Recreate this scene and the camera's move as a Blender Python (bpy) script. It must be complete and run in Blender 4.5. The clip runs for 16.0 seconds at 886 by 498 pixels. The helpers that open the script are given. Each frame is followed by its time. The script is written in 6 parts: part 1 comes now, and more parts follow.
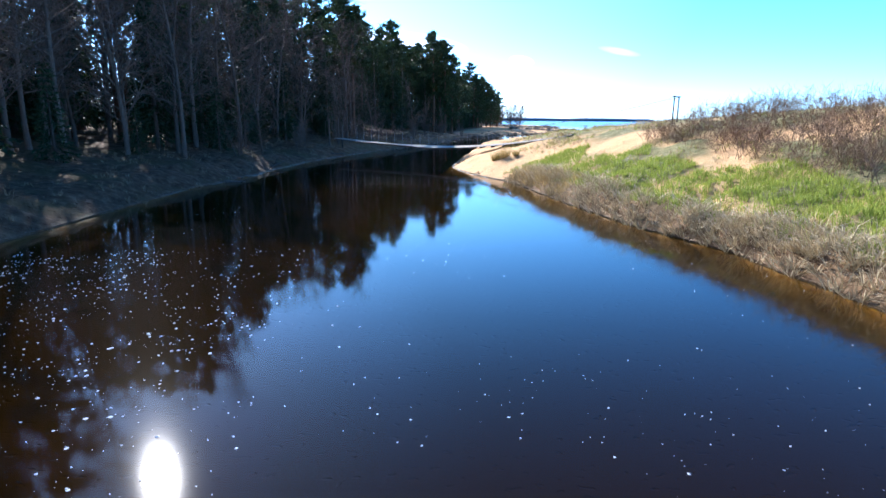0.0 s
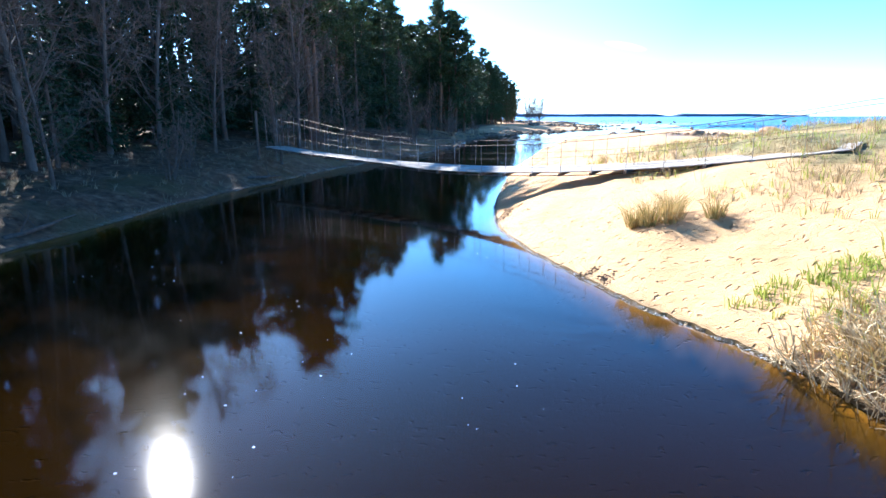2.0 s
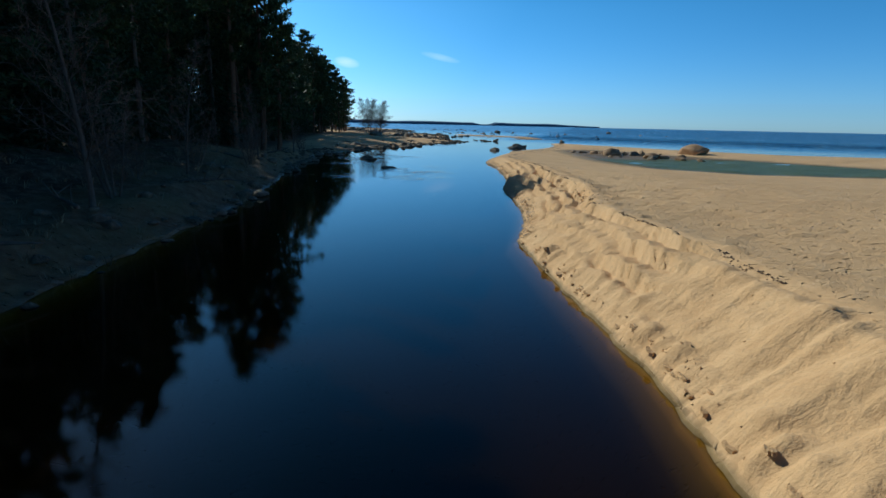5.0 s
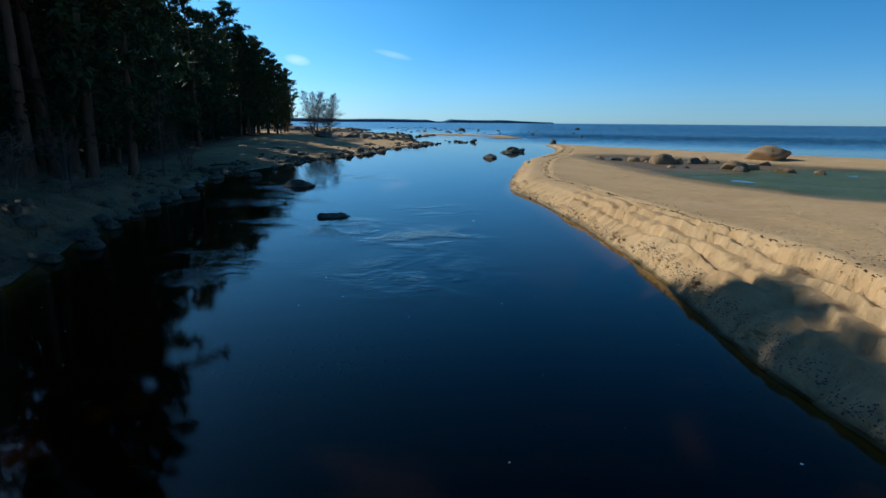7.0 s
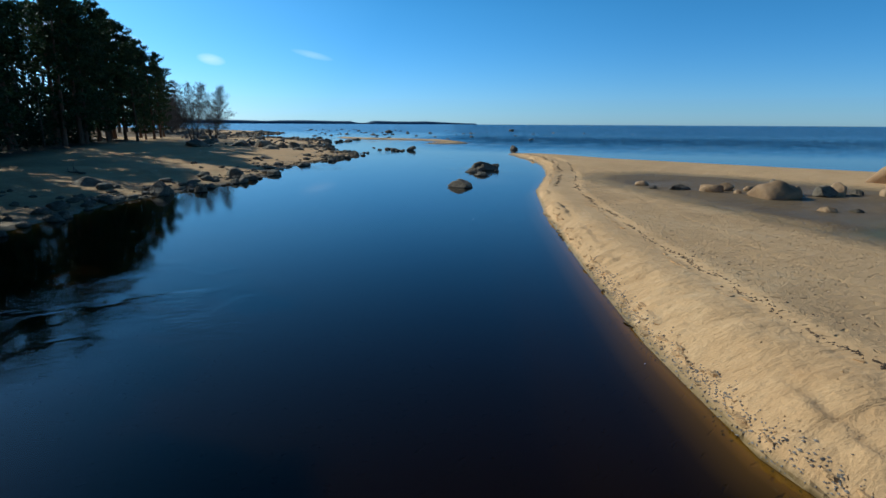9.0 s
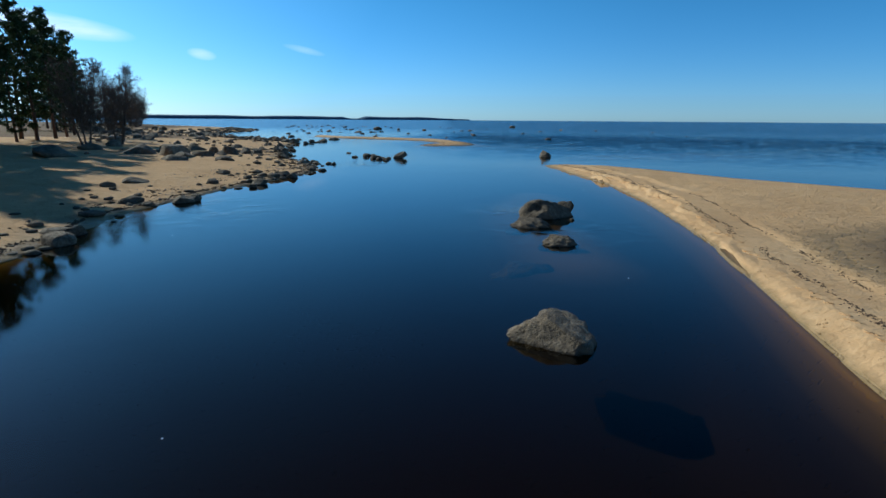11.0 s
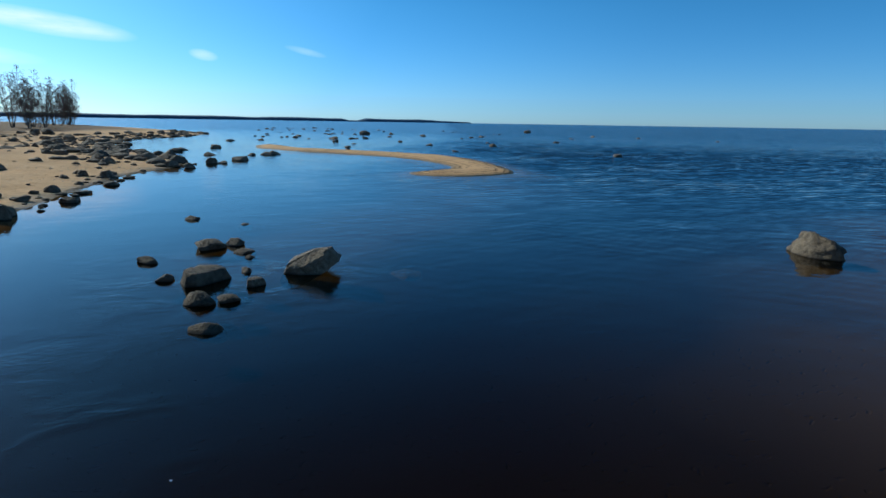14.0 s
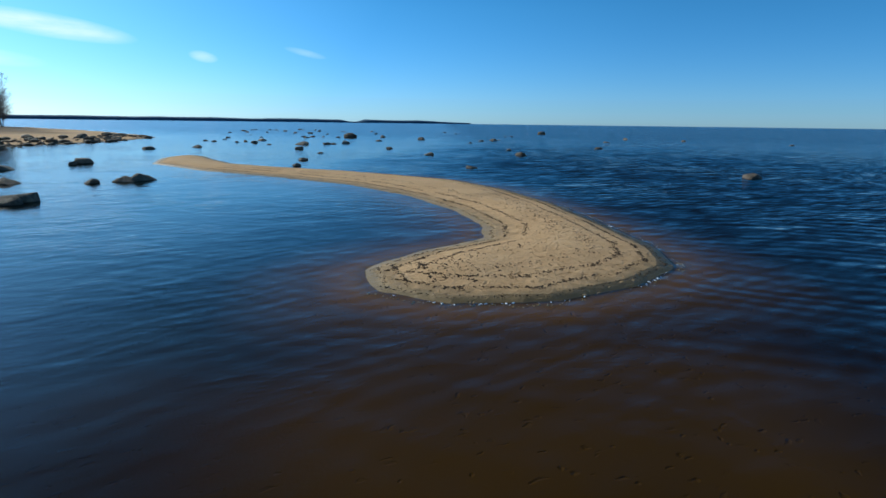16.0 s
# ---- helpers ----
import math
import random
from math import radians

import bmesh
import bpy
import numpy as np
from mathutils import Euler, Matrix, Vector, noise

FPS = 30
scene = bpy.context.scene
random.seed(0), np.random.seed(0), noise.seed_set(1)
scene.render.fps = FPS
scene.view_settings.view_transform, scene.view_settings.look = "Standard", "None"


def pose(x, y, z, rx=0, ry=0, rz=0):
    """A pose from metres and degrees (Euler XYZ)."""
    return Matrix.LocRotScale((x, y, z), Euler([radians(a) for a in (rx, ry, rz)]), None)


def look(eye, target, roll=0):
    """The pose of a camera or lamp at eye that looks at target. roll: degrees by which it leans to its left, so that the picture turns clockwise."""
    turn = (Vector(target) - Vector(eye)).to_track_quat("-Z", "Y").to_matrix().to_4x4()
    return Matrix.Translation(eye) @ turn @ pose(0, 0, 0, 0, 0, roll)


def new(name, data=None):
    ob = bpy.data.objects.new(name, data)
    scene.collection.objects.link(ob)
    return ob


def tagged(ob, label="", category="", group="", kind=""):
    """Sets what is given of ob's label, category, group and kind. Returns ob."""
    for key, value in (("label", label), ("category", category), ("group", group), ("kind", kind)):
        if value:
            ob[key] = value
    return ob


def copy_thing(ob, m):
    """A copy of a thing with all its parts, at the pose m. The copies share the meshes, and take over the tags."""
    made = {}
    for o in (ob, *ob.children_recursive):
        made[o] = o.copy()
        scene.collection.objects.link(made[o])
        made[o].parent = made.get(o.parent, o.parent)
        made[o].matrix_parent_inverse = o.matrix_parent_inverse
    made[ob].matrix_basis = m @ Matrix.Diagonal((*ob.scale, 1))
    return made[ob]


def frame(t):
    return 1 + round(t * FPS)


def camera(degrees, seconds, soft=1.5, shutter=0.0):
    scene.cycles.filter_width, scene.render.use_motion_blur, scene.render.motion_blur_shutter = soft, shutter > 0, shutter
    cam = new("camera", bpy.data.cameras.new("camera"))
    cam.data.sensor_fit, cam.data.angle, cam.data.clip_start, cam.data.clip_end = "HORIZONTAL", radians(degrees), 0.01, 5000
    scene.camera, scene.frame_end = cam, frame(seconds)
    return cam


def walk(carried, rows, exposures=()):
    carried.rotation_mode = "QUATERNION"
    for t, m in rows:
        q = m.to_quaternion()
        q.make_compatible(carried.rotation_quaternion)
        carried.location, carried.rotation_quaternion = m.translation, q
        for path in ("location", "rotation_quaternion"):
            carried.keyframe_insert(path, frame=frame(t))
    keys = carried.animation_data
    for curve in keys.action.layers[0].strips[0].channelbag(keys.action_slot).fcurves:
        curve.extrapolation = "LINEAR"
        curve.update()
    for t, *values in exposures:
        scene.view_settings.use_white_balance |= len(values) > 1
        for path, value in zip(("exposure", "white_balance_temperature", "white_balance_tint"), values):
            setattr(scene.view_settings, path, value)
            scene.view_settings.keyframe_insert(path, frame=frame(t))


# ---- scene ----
cam = camera(75.7, 16.0)
PATH = [
    (0, (-0.234, -1.78, 4.364), (-0.209, 0.17, 3.922), 0.4),
    (0.5, (-0.275, 6.486, 4.227), (-0.248, 8.436, 3.785), 0.2),
    (1, (-0.494, 14.387, 4.085), (-0.471, 16.337, 3.641), 0.0),
    (1.5, (-0.71, 22.318, 3.978), (-0.697, 24.264, 3.514), -0.2),
    (2, (-0.735, 31.102, 4.054), (-0.732, 33.05, 3.601), -0.1),
    (2.5, (-1.031, 39.416, 3.859), (-1.023, 41.367, 3.418), -0.1),
    (3, (-1.25, 47.822, 3.862), (-1.18, 49.771, 3.417), 0.1),
    (3.2, (-1.259, 51.206, 3.996), (-1.108, 53.15, 3.548), 0.3),
    (3.4, (-1.136, 54.66, 4.135), (-0.894, 56.594, 3.686), 0.4),
    (3.5, (-1.021, 56.398, 4.182), (-0.733, 58.325, 3.734), 0.4),
    (4, (-0.359, 63.201, 4.235), (0.062, 65.106, 3.796), 0.8),
    (6.5, (6.36, 98.738, 4.286), (7.09, 100.549, 3.853), 0.7),
    (7, (8.366, 105.853, 4.25), (9.096, 107.664, 3.815), 0.5),
    (7.5, (10.416, 113.027, 4.246), (11.145, 114.837, 3.809), 0.6),
    (8, (12.741, 120.154, 4.345), (13.477, 121.962, 3.909), 0.3),
    (8.5, (15.975, 127.609, 4.324), (16.821, 129.37, 3.895), 0.3),
    (9, (19.194, 134.662, 4.32), (20.153, 136.364, 3.891), 0.3),
    (11.5, (36.054, 166.957, 4.36), (37.034, 168.644, 3.917), 0.4),
    (12, (39.896, 173.757, 4.353), (40.872, 175.446, 3.914), 0.3),
    (12.5, (44.155, 181.813, 4.261), (45.134, 183.501, 3.822), 0.6),
    (13, (48.202, 189.175, 4.235), (49.18, 190.864, 3.797), 0.5),
    (13.5, (52.477, 197.063, 4.324), (53.456, 198.751, 3.887), 0.6),
    (14, (56.6, 204.333, 4.444), (57.582, 206.021, 4.01), 0.9),
    (14.5, (60.644, 212.281, 4.198), (61.626, 213.968, 3.76), 0.7),
    (15, (64.716, 219.755, 4.167), (65.697, 221.443, 3.732), 0.9),
    (15.5, (68.99, 227.049, 4.22), (69.972, 228.737, 3.786), 0.8),
    (16, (73.406, 234.983, 4.208), (74.387, 236.672, 3.777), 0.7),
]
EXPOSURES = [(0.0, 1.85, 4900, 18), (0.5, 2.2, 4900, 18), (1.5, 2.4, 4900, 18), (2.3, 2.3, 4900, 14), (2.7, 1.45, 4950, 9), (3.0, 1.1, 4980, 7), (3.4, 0.45, 4950, 4), (3.7, 0.2, 4900, 3), (4.0, 0.0, 4850, 3), (16.0, 0.0, 4850, 3)]
walk(cam, [(t, look(eye, target, roll)) for t, eye, target, roll in PATH], EXPOSURES)


# ---- world and sun ----
SUN_AZ, SUN_EL = radians(-28.3), radians(31.4)   # azimuth from +y towards +x
world = bpy.data.worlds.new("sky")
scene.world = world
world.use_nodes = True
wn, wl = world.node_tree.nodes, world.node_tree.links
sky = wn.new("ShaderNodeTexSky")
sky.sky_type = "NISHITA"
sky.sun_disc = False
sky.sun_elevation, sky.sun_rotation = SUN_EL, SUN_AZ
sky.altitude, sky.air_density, sky.dust_density, sky.ozone_density = 1200, 1.0, 0.35, 4.0
deep = wn.new("ShaderNodeHueSaturation")     # a clear northern spring sky
deep.inputs["Hue"].default_value, deep.inputs["Saturation"].default_value = 0.488, 1.2
wn["Background"].inputs["Strength"].default_value = 0.090
wl.new(sky.outputs["Color"], deep.inputs["Color"])
# the sky pales to blue at the horizon and deepens overhead
rise = wn.new("ShaderNodeSeparateXYZ")
wl.new(wn.new("ShaderNodeTexCoord").outputs["Generated"], rise.inputs["Vector"])
depth = wn.new("ShaderNodeValToRGB")
wl.new(rise.outputs["Z"], depth.inputs["Fac"])
for spot, tone in ((0.0, (0.74, 0.95, 1.16)), (0.05, (0.84, 0.96, 1.10)), (0.18, (1.0, 1.0, 1.0)), (0.6, (0.54, 0.52, 0.53))):
    stop = depth.color_ramp.elements[0] if spot == 0.0 else depth.color_ramp.elements[-1] if spot == 0.6 else depth.color_ramp.elements.new(spot)
    stop.position, stop.color = spot, (*tone, 1)
toned = wn.new("ShaderNodeMix")
toned.data_type, toned.blend_type = "RGBA", "MULTIPLY"
toned.inputs[0].default_value = 1.0
wl.new(deep.outputs["Color"], toned.inputs[6])
wl.new(depth.outputs["Color"], toned.inputs[7])


def wisp(below, azimuth, elevation, long, thin, amount, tilt):
    """A thin streak of high cloud in a far direction, laid over the sky."""
    a, e = radians(azimuth), radians(elevation)
    across = Vector((math.cos(a), -math.sin(a), 0))
    ahead = Vector((math.sin(a) * math.cos(e), math.cos(a) * math.cos(e), math.sin(e)))
    high = across.cross(ahead)
    across, high = across * math.cos(tilt) + high * math.sin(tilt), high * math.cos(tilt) - across * math.sin(tilt)
    way = wn.new("ShaderNodeTexCoord").outputs["Generated"]

    def along(axis, size, power):
        d = wn.new("ShaderNodeVectorMath")
        d.operation = "DOT_PRODUCT"
        wl.new(way, d.inputs[0])
        d.inputs[1].default_value = axis
        off = axis.dot(ahead)
        m1 = wn.new("ShaderNodeMath")
        m1.operation = "SUBTRACT"
        wl.new(d.outputs["Value"], m1.inputs[0])
        m1.inputs[1].default_value = off
        m2 = wn.new("ShaderNodeMath")
        m2.operation = "DIVIDE"
        wl.new(m1.outputs[0], m2.inputs[0])
        m2.inputs[1].default_value = size
        m3 = wn.new("ShaderNodeMath")
        m3.operation = "POWER"
        wl.new(m2.outputs[0], m3.inputs[0])
        m3.inputs[1].default_value = 2
        return m3.outputs[0]
    total = wn.new("ShaderNodeMath")
    wl.new(along(across, long, 2), total.inputs[0])
    wl.new(along(high, thin, 2), total.inputs[1])
    fall = wn.new("ShaderNodeMath")
    fall.operation = "MULTIPLY_ADD"
    wl.new(total.outputs[0], fall.inputs[0])
    fall.inputs[1].default_value, fall.inputs[2].default_value = -1.0, 1.0
    fall.use_clamp = True
    fluff = wn.new("ShaderNodeTexNoise")
    stretch = wn.new("ShaderNodeMapping")
    stretch.inputs["Scale"].default_value = (18, 18, 90)
    wl.new(way, stretch.inputs["Vector"])
    wl.new(stretch.outputs["Vector"], fluff.inputs["Vector"])
    fluff.inputs["Scale"].default_value, fluff.inputs["Detail"].default_value = 1.0, 5
    thick = wn.new("ShaderNodeMath")
    thick.operation = "MULTIPLY"
    wl.new(fall.outputs[0], thick.inputs[0])
    wl.new(fluff.outputs["Fac"], thick.inputs[1])
    scaled = wn.new("ShaderNodeMath")
    scaled.operation, scaled.use_clamp = "MULTIPLY", True
    wl.new(thick.outputs[0], scaled.inputs[0])
    scaled.inputs[1].default_value = amount
    m = wn.new("ShaderNodeMix")
    m.data_type = "RGBA"
    wl.new(scaled.outputs[0], m.inputs[0])
    wl.new(below, m.inputs[6])
    m.inputs[7].default_value = (11.0, 11.2, 11.6, 1)
    return m.outputs[2]


# the wide pale glow that a hazy sky has round the sun
toward = wn.new("ShaderNodeVectorMath")
toward.operation = "DOT_PRODUCT"
wl.new(wn.new("ShaderNodeTexCoord").outputs["Generated"], toward.inputs[0])
toward.inputs[1].default_value = (math.sin(SUN_AZ) * math.cos(SUN_EL), math.cos(SUN_AZ) * math.cos(SUN_EL), math.sin(SUN_EL))
aureole = wn.new("ShaderNodeValToRGB")
wl.new(toward.outputs["Value"], aureole.inputs["Fac"])
for spot, tone in ((0.25, (0.90, 0.90, 0.92)), (0.6, (1.0, 1.0, 1.0)), (0.76, (1.32, 1.2, 1.12)), (0.88, (1.65, 1.42, 1.25)), (1.0, (2.6, 2.2, 1.9))):
    stop = aureole.color_ramp.elements[0] if spot == 0.25 else aureole.color_ramp.elements[-1] if spot == 1.0 else aureole.color_ramp.elements.new(spot)
    stop.position, stop.color = spot, (*tone, 1)
glow = wn.new("ShaderNodeMix")
glow.data_type, glow.blend_type = "RGBA", "MULTIPLY"
glow.inputs[0].default_value = 1.0
wl.new(toned.outputs[2], glow.inputs[6])
wl.new(aureole.outputs["Color"], glow.inputs[7])
clouds = glow.outputs[2]
for streak in ((-3.2, 7.2, 0.11, 0.017, 1.5, -0.10), (8.1, 5.5, 0.022, 0.009, 1.0, -0.15), (17.0, 6.2, 0.035, 0.006, 0.5, -0.2), (-7.5, 4.6, 0.07, 0.012, 0.7, -0.08)):
    clouds = wisp(clouds, *streak)
wl.new(clouds, wn["Background"].inputs["Color"])
sun_data = bpy.data.lights.new("sun", "SUN")
sun_data.energy, sun_data.angle, sun_data.color = 3.9, radians(0.53), (1.0, 0.85, 0.60)
sun = new("sun", sun_data)
SUN_DIR = Vector((math.sin(SUN_AZ) * math.cos(SUN_EL), math.cos(SUN_AZ) * math.cos(SUN_EL), math.sin(SUN_EL)))
sun.matrix_world = look(SUN_DIR * 400, (0, 0, 0))


# ---- helpers of this scene ----
def link_mesh(name, verts, faces, material, parent=None, smooth=False, label=""):
    me = bpy.data.meshes.new(name)
    me.from_pydata(verts, [], faces)
    if material:
        me.materials.append(material)
    if smooth:
        me.polygons.foreach_set("use_smooth", [True] * len(me.polygons))
    ob = new(name, me)
    if parent:
        ob.parent = parent
    if label:
        tagged(ob, label)
    return ob


class Soup:
    """Collects vertices and faces for one mesh."""

    def __init__(self):
        self.v, self.f = [], []

    def tube(self, points, radii, sides=5, cap=False):
        base = len(self.v)
        for k, (p, r) in enumerate(zip(points, radii)):
            a = points[max(k - 1, 0)]
            b = points[min(k + 1, len(points) - 1)]
            d = (Vector(b) - Vector(a)).normalized()
            ref = Vector((1, 0, 0)) if abs(d.x) < 0.8 else Vector((0, 1, 0))
            s = d.cross(ref).normalized()
            q = d.cross(s)
            for i in range(sides):
                t = 2 * math.pi * i / sides
                self.v.append(tuple(Vector(p) + (s * math.cos(t) + q * math.sin(t)) * r))
        for k in range(len(points) - 1):
            for i in range(sides):
                j = (i + 1) % sides
                self.f.append((base + k * sides + i, base + k * sides + j, base + (k + 1) * sides + j, base + (k + 1) * sides + i))
        if cap:
            self.f.append(tuple(base + (len(points) - 1) * sides + i for i in range(sides)))
            self.f.append(tuple(base + i for i in reversed(range(sides))))

    def blade(self, p, d, side, length, width):
        """A thin pointed leaf."""
        n = len(self.v)
        p, d, side = Vector(p), Vector(d), Vector(side)
        self.v += [tuple(p - side * width * 0.5), tuple(p + side * width * 0.5), tuple(p + d * length)]
        self.f.append((n, n + 1, n + 2))

    def object(self, name, material, parent=None, smooth=False, label=""):
        return link_mesh(name, self.v, self.f, material, parent, smooth, label)


# ---- materials ----
def material(name):
    m = bpy.data.materials.new(name)
    m.use_nodes = True
    nt = m.node_tree
    return m, nt.nodes, nt.links, nt.nodes["Principled BSDF"]


def noise_node(nodes, links, vector, scale, detail=4.0, rough=0.6, distortion=0.0):
    n = nodes.new("ShaderNodeTexNoise")
    n.inputs["Scale"].default_value = scale
    n.inputs["Detail"].default_value = detail
    n.inputs["Roughness"].default_value = rough
    n.inputs["Distortion"].default_value = distortion
    if vector:
        links.new(vector, n.inputs["Vector"])
    return n.outputs["Fac"]


def ramp(nodes, links, fac, stops):
    r = nodes.new("ShaderNodeValToRGB")
    e = r.color_ramp.elements
    while len(e) < len(stops):
        e.new(0.5)
    for el, (pos, col) in zip(e, stops):
        el.position = pos
        el.color = (*col, 1) if len(col) == 3 else col
    links.new(fac, r.inputs["Fac"])
    return r.outputs["Color"]


def mix(nodes, links, fac, a, b, mode="MIX"):
    m = nodes.new("ShaderNodeMix")
    m.data_type, m.blend_type = "RGBA", mode
    for value, socket in ((fac, m.inputs[0]), (a, m.inputs[6]), (b, m.inputs[7])):
        if isinstance(value, bpy.types.NodeSocket):
            links.new(value, socket)
        else:
            socket.default_value = value if isinstance(value, (int, float)) else (*value, 1)
    return m.outputs[2]


def calc(nodes, links, op, a, b=0.0, c=0.0, clamp=False):
    m = nodes.new("ShaderNodeMath")
    m.operation, m.use_clamp = op, clamp
    for value, socket in zip((a, b, c), m.inputs):
        if isinstance(value, bpy.types.NodeSocket):
            links.new(value, socket)
        else:
            socket.default_value = value
    return m.outputs[0]


def bump(nodes, links, bsdf, height, strength, distance, normal=None):
    b = nodes.new("ShaderNodeBump")
    b.inputs["Strength"].default_value, b.inputs["Distance"].default_value = strength, distance
    links.new(height, b.inputs["Height"])
    if normal:
        links.new(normal, b.inputs["Normal"])
    links.new(b.outputs["Normal"], bsdf.inputs["Normal"])
    return b.outputs["Normal"]


def plain(name, low, high, scale, rough=0.8, bump_strength=0.4, bump_distance=0.02, random_tint=0.15, stretch=(1, 1, 1)):
    """A worn surface: two scales of noise between two colours, fine relief, and a little change from piece to piece."""
    m, n, l, b = material(name)
    co = n.new("ShaderNodeTexCoord").outputs["Object"]
    mp = n.new("ShaderNodeMapping")
    mp.inputs["Scale"].default_value = stretch
    l.new(co, mp.inputs["Vector"])
    co = mp.outputs["Vector"]
    f1 = noise_node(n, l, co, scale, 6, 0.65)
    f2 = noise_node(n, l, co, scale * 0.17, 3)
    f = calc(n, l, "ADD", calc(n, l, "MULTIPLY", f1, 0.6), calc(n, l, "MULTIPLY", f2, 0.4))
    col = ramp(n, l, f, [(0.32, low), (0.68, high)])
    info = n.new("ShaderNodeObjectInfo").outputs["Random"]
    tint = calc(n, l, "MULTIPLY_ADD", info, 2 * random_tint, 1 - random_tint)
    hsv = n.new("ShaderNodeHueSaturation")
    l.new(col, hsv.inputs["Color"])
    l.new(tint, hsv.inputs["Value"])
    l.new(hsv.outputs["Color"], b.inputs["Base Color"])
    b.inputs["Roughness"].default_value = rough
    b.inputs["Specular IOR Level"].default_value = 0.25
    bump(n, l, b, f1, bump_strength, bump_distance)
    return m


def island_tint(name, low, high, rough=0.7, trans=0.0):
    """Leaves and blades: each piece of the mesh takes its own tone."""
    m, n, l, b = material(name)
    g = n.new("ShaderNodeNewGeometry").outputs["Random Per Island"]
    info = n.new("ShaderNodeObjectInfo").outputs["Random"]
    f = calc(n, l, "ADD", calc(n, l, "MULTIPLY", g, 0.75), calc(n, l, "MULTIPLY", info, 0.25))
    col = ramp(n, l, f, [(0.0, low), (1.0, high)])
    l.new(col, b.inputs["Base Color"])
    b.inputs["Roughness"].default_value = rough
    b.inputs["Specular IOR Level"].default_value = 0.2
    if trans:
        t = n.new("ShaderNodeBsdfTranslucent")
        l.new(col, t.inputs["Color"])
        mx = n.new("ShaderNodeMixShader")
        mx.inputs["Fac"].default_value = trans
        l.new(b.outputs["BSDF"], mx.inputs[1])
        l.new(t.outputs["BSDF"], mx.inputs[2])
        l.new(mx.outputs["Shader"], n["Material Output"].inputs["Surface"])
    return m


def water_material():
    m, n, l, b = material("water")
    n.remove(b)
    pos = n.new("ShaderNodeNewGeometry").outputs["Position"]
    sep = n.new("ShaderNodeSeparateXYZ")
    l.new(pos, sep.inputs["Vector"])
    # the open sea is rougher than the sheltered river
    sea = n.new("ShaderNodeMapRange")
    reach = calc(n, l, "ADD", calc(n, l, "MULTIPLY", sep.outputs["X"], 0.75), calc(n, l, "MULTIPLY", sep.outputs["Y"], 0.66))
    l.new(reach, sea.inputs["Value"])
    sea.inputs["From Min"].default_value, sea.inputs["From Max"].default_value = 175, 260
    sea.inputs["To Min"].default_value, sea.inputs["To Max"].default_value = 0.016, 0.75
    patch = noise_node(n, l, pos, 0.06, 3)
    mp = n.new("ShaderNodeMapping")
    mp.inputs["Rotation"].default_value = (0, 0, radians(25))
    mp.inputs["Scale"].default_value = (0.55, 1.6, 1)
    l.new(pos, mp.inputs["Vector"])
    small = noise_node(n, l, mp.outputs["Vector"], 1.3, 5, 0.55, 0.3)
    big = noise_node(n, l, mp.outputs["Vector"], 0.35, 3, 0.5, 0.6)
    wave = calc(n, l, "ADD", calc(n, l, "MULTIPLY", small, 0.5), calc(n, l, "MULTIPLY", big, 0.9))
    east = calc(n, l, "SUBTRACT", calc(n, l, "MULTIPLY", sep.outputs["X"], 0.86), calc(n, l, "MULTIPLY", sep.outputs["Y"], 0.5))
    lee = n.new("ShaderNodeMapRange")           # the water behind the bars lies calmer
    l.new(calc(n, l, "ADD", east, calc(n, l, "MULTIPLY", noise_node(n, l, pos, 0.05, 2), 16.0)), lee.inputs["Value"])
    lee.inputs["From Min"].default_value, lee.inputs["From Max"].default_value = -57, -34
    lee.inputs["To Min"].default_value = 0.06
    amount = calc(n, l, "MULTIPLY", calc(n, l, "MULTIPLY", sea.outputs["Result"], calc(n, l, "MAXIMUM", calc(n, l, "MULTIPLY_ADD", lee.outputs["Result"], 0.35, 0.65), calc(n, l, "GREATER_THAN", 176.0, reach))), ramp(n, l, patch, [(0.35, (0.35,) * 3), (0.65, (1.0,) * 3)]))
    stir = calc(n, l, "MULTIPLY", amount, 0.3)
    for cx, cy, wide, much in ((15.5, 126, 3.6, 0.7), (13.2, 129, 3.0, 0.8), (13.4, 121, 4.0, 0.5), (18.5, 132, 3.0, 0.5), (10.5, 138, 5, 0.5), (12, 145, 5, 0.5), (18, 150, 6, 0.3), (7, 124, 4, 0.35), (10, 131, 3, 0.4), (49, 183, 3, 0.4), (-10.5, 12, 5, 0.30), (-6, 34, 5, 0.05), (1.5, 41, 4.5, 0.06), (3.2, 40, 3.2, 0.06), (48, 178, 5, 0.25), (36, 190, 7, 0.25), (54, 214, 6, 0.3), (60, 221, 6, 0.3)):
        dx = calc(n, l, "DIVIDE", calc(n, l, "SUBTRACT", sep.outputs["X"], cx), wide)
        dy = calc(n, l, "DIVIDE", calc(n, l, "SUBTRACT", sep.outputs["Y"], cy), wide)
        rr = calc(n, l, "ADD", calc(n, l, "MULTIPLY", dx, dx), calc(n, l, "MULTIPLY", dy, dy))
        near = calc(n, l, "SUBTRACT", 1.0, rr, 0.0, True)
        stir = calc(n, l, "ADD", stir, calc(n, l, "MULTIPLY", calc(n, l, "MULTIPLY", near, near), 0.4 * much))
    lively = calc(n, l, "ADD", calc(n, l, "MULTIPLY", noise_node(n, l, mp.outputs["Vector"], 2.6, 3, 0.5, 1.6), 0.6), calc(n, l, "MULTIPLY", noise_node(n, l, pos, 4.5, 3, 0.5, 0.8), 0.45))
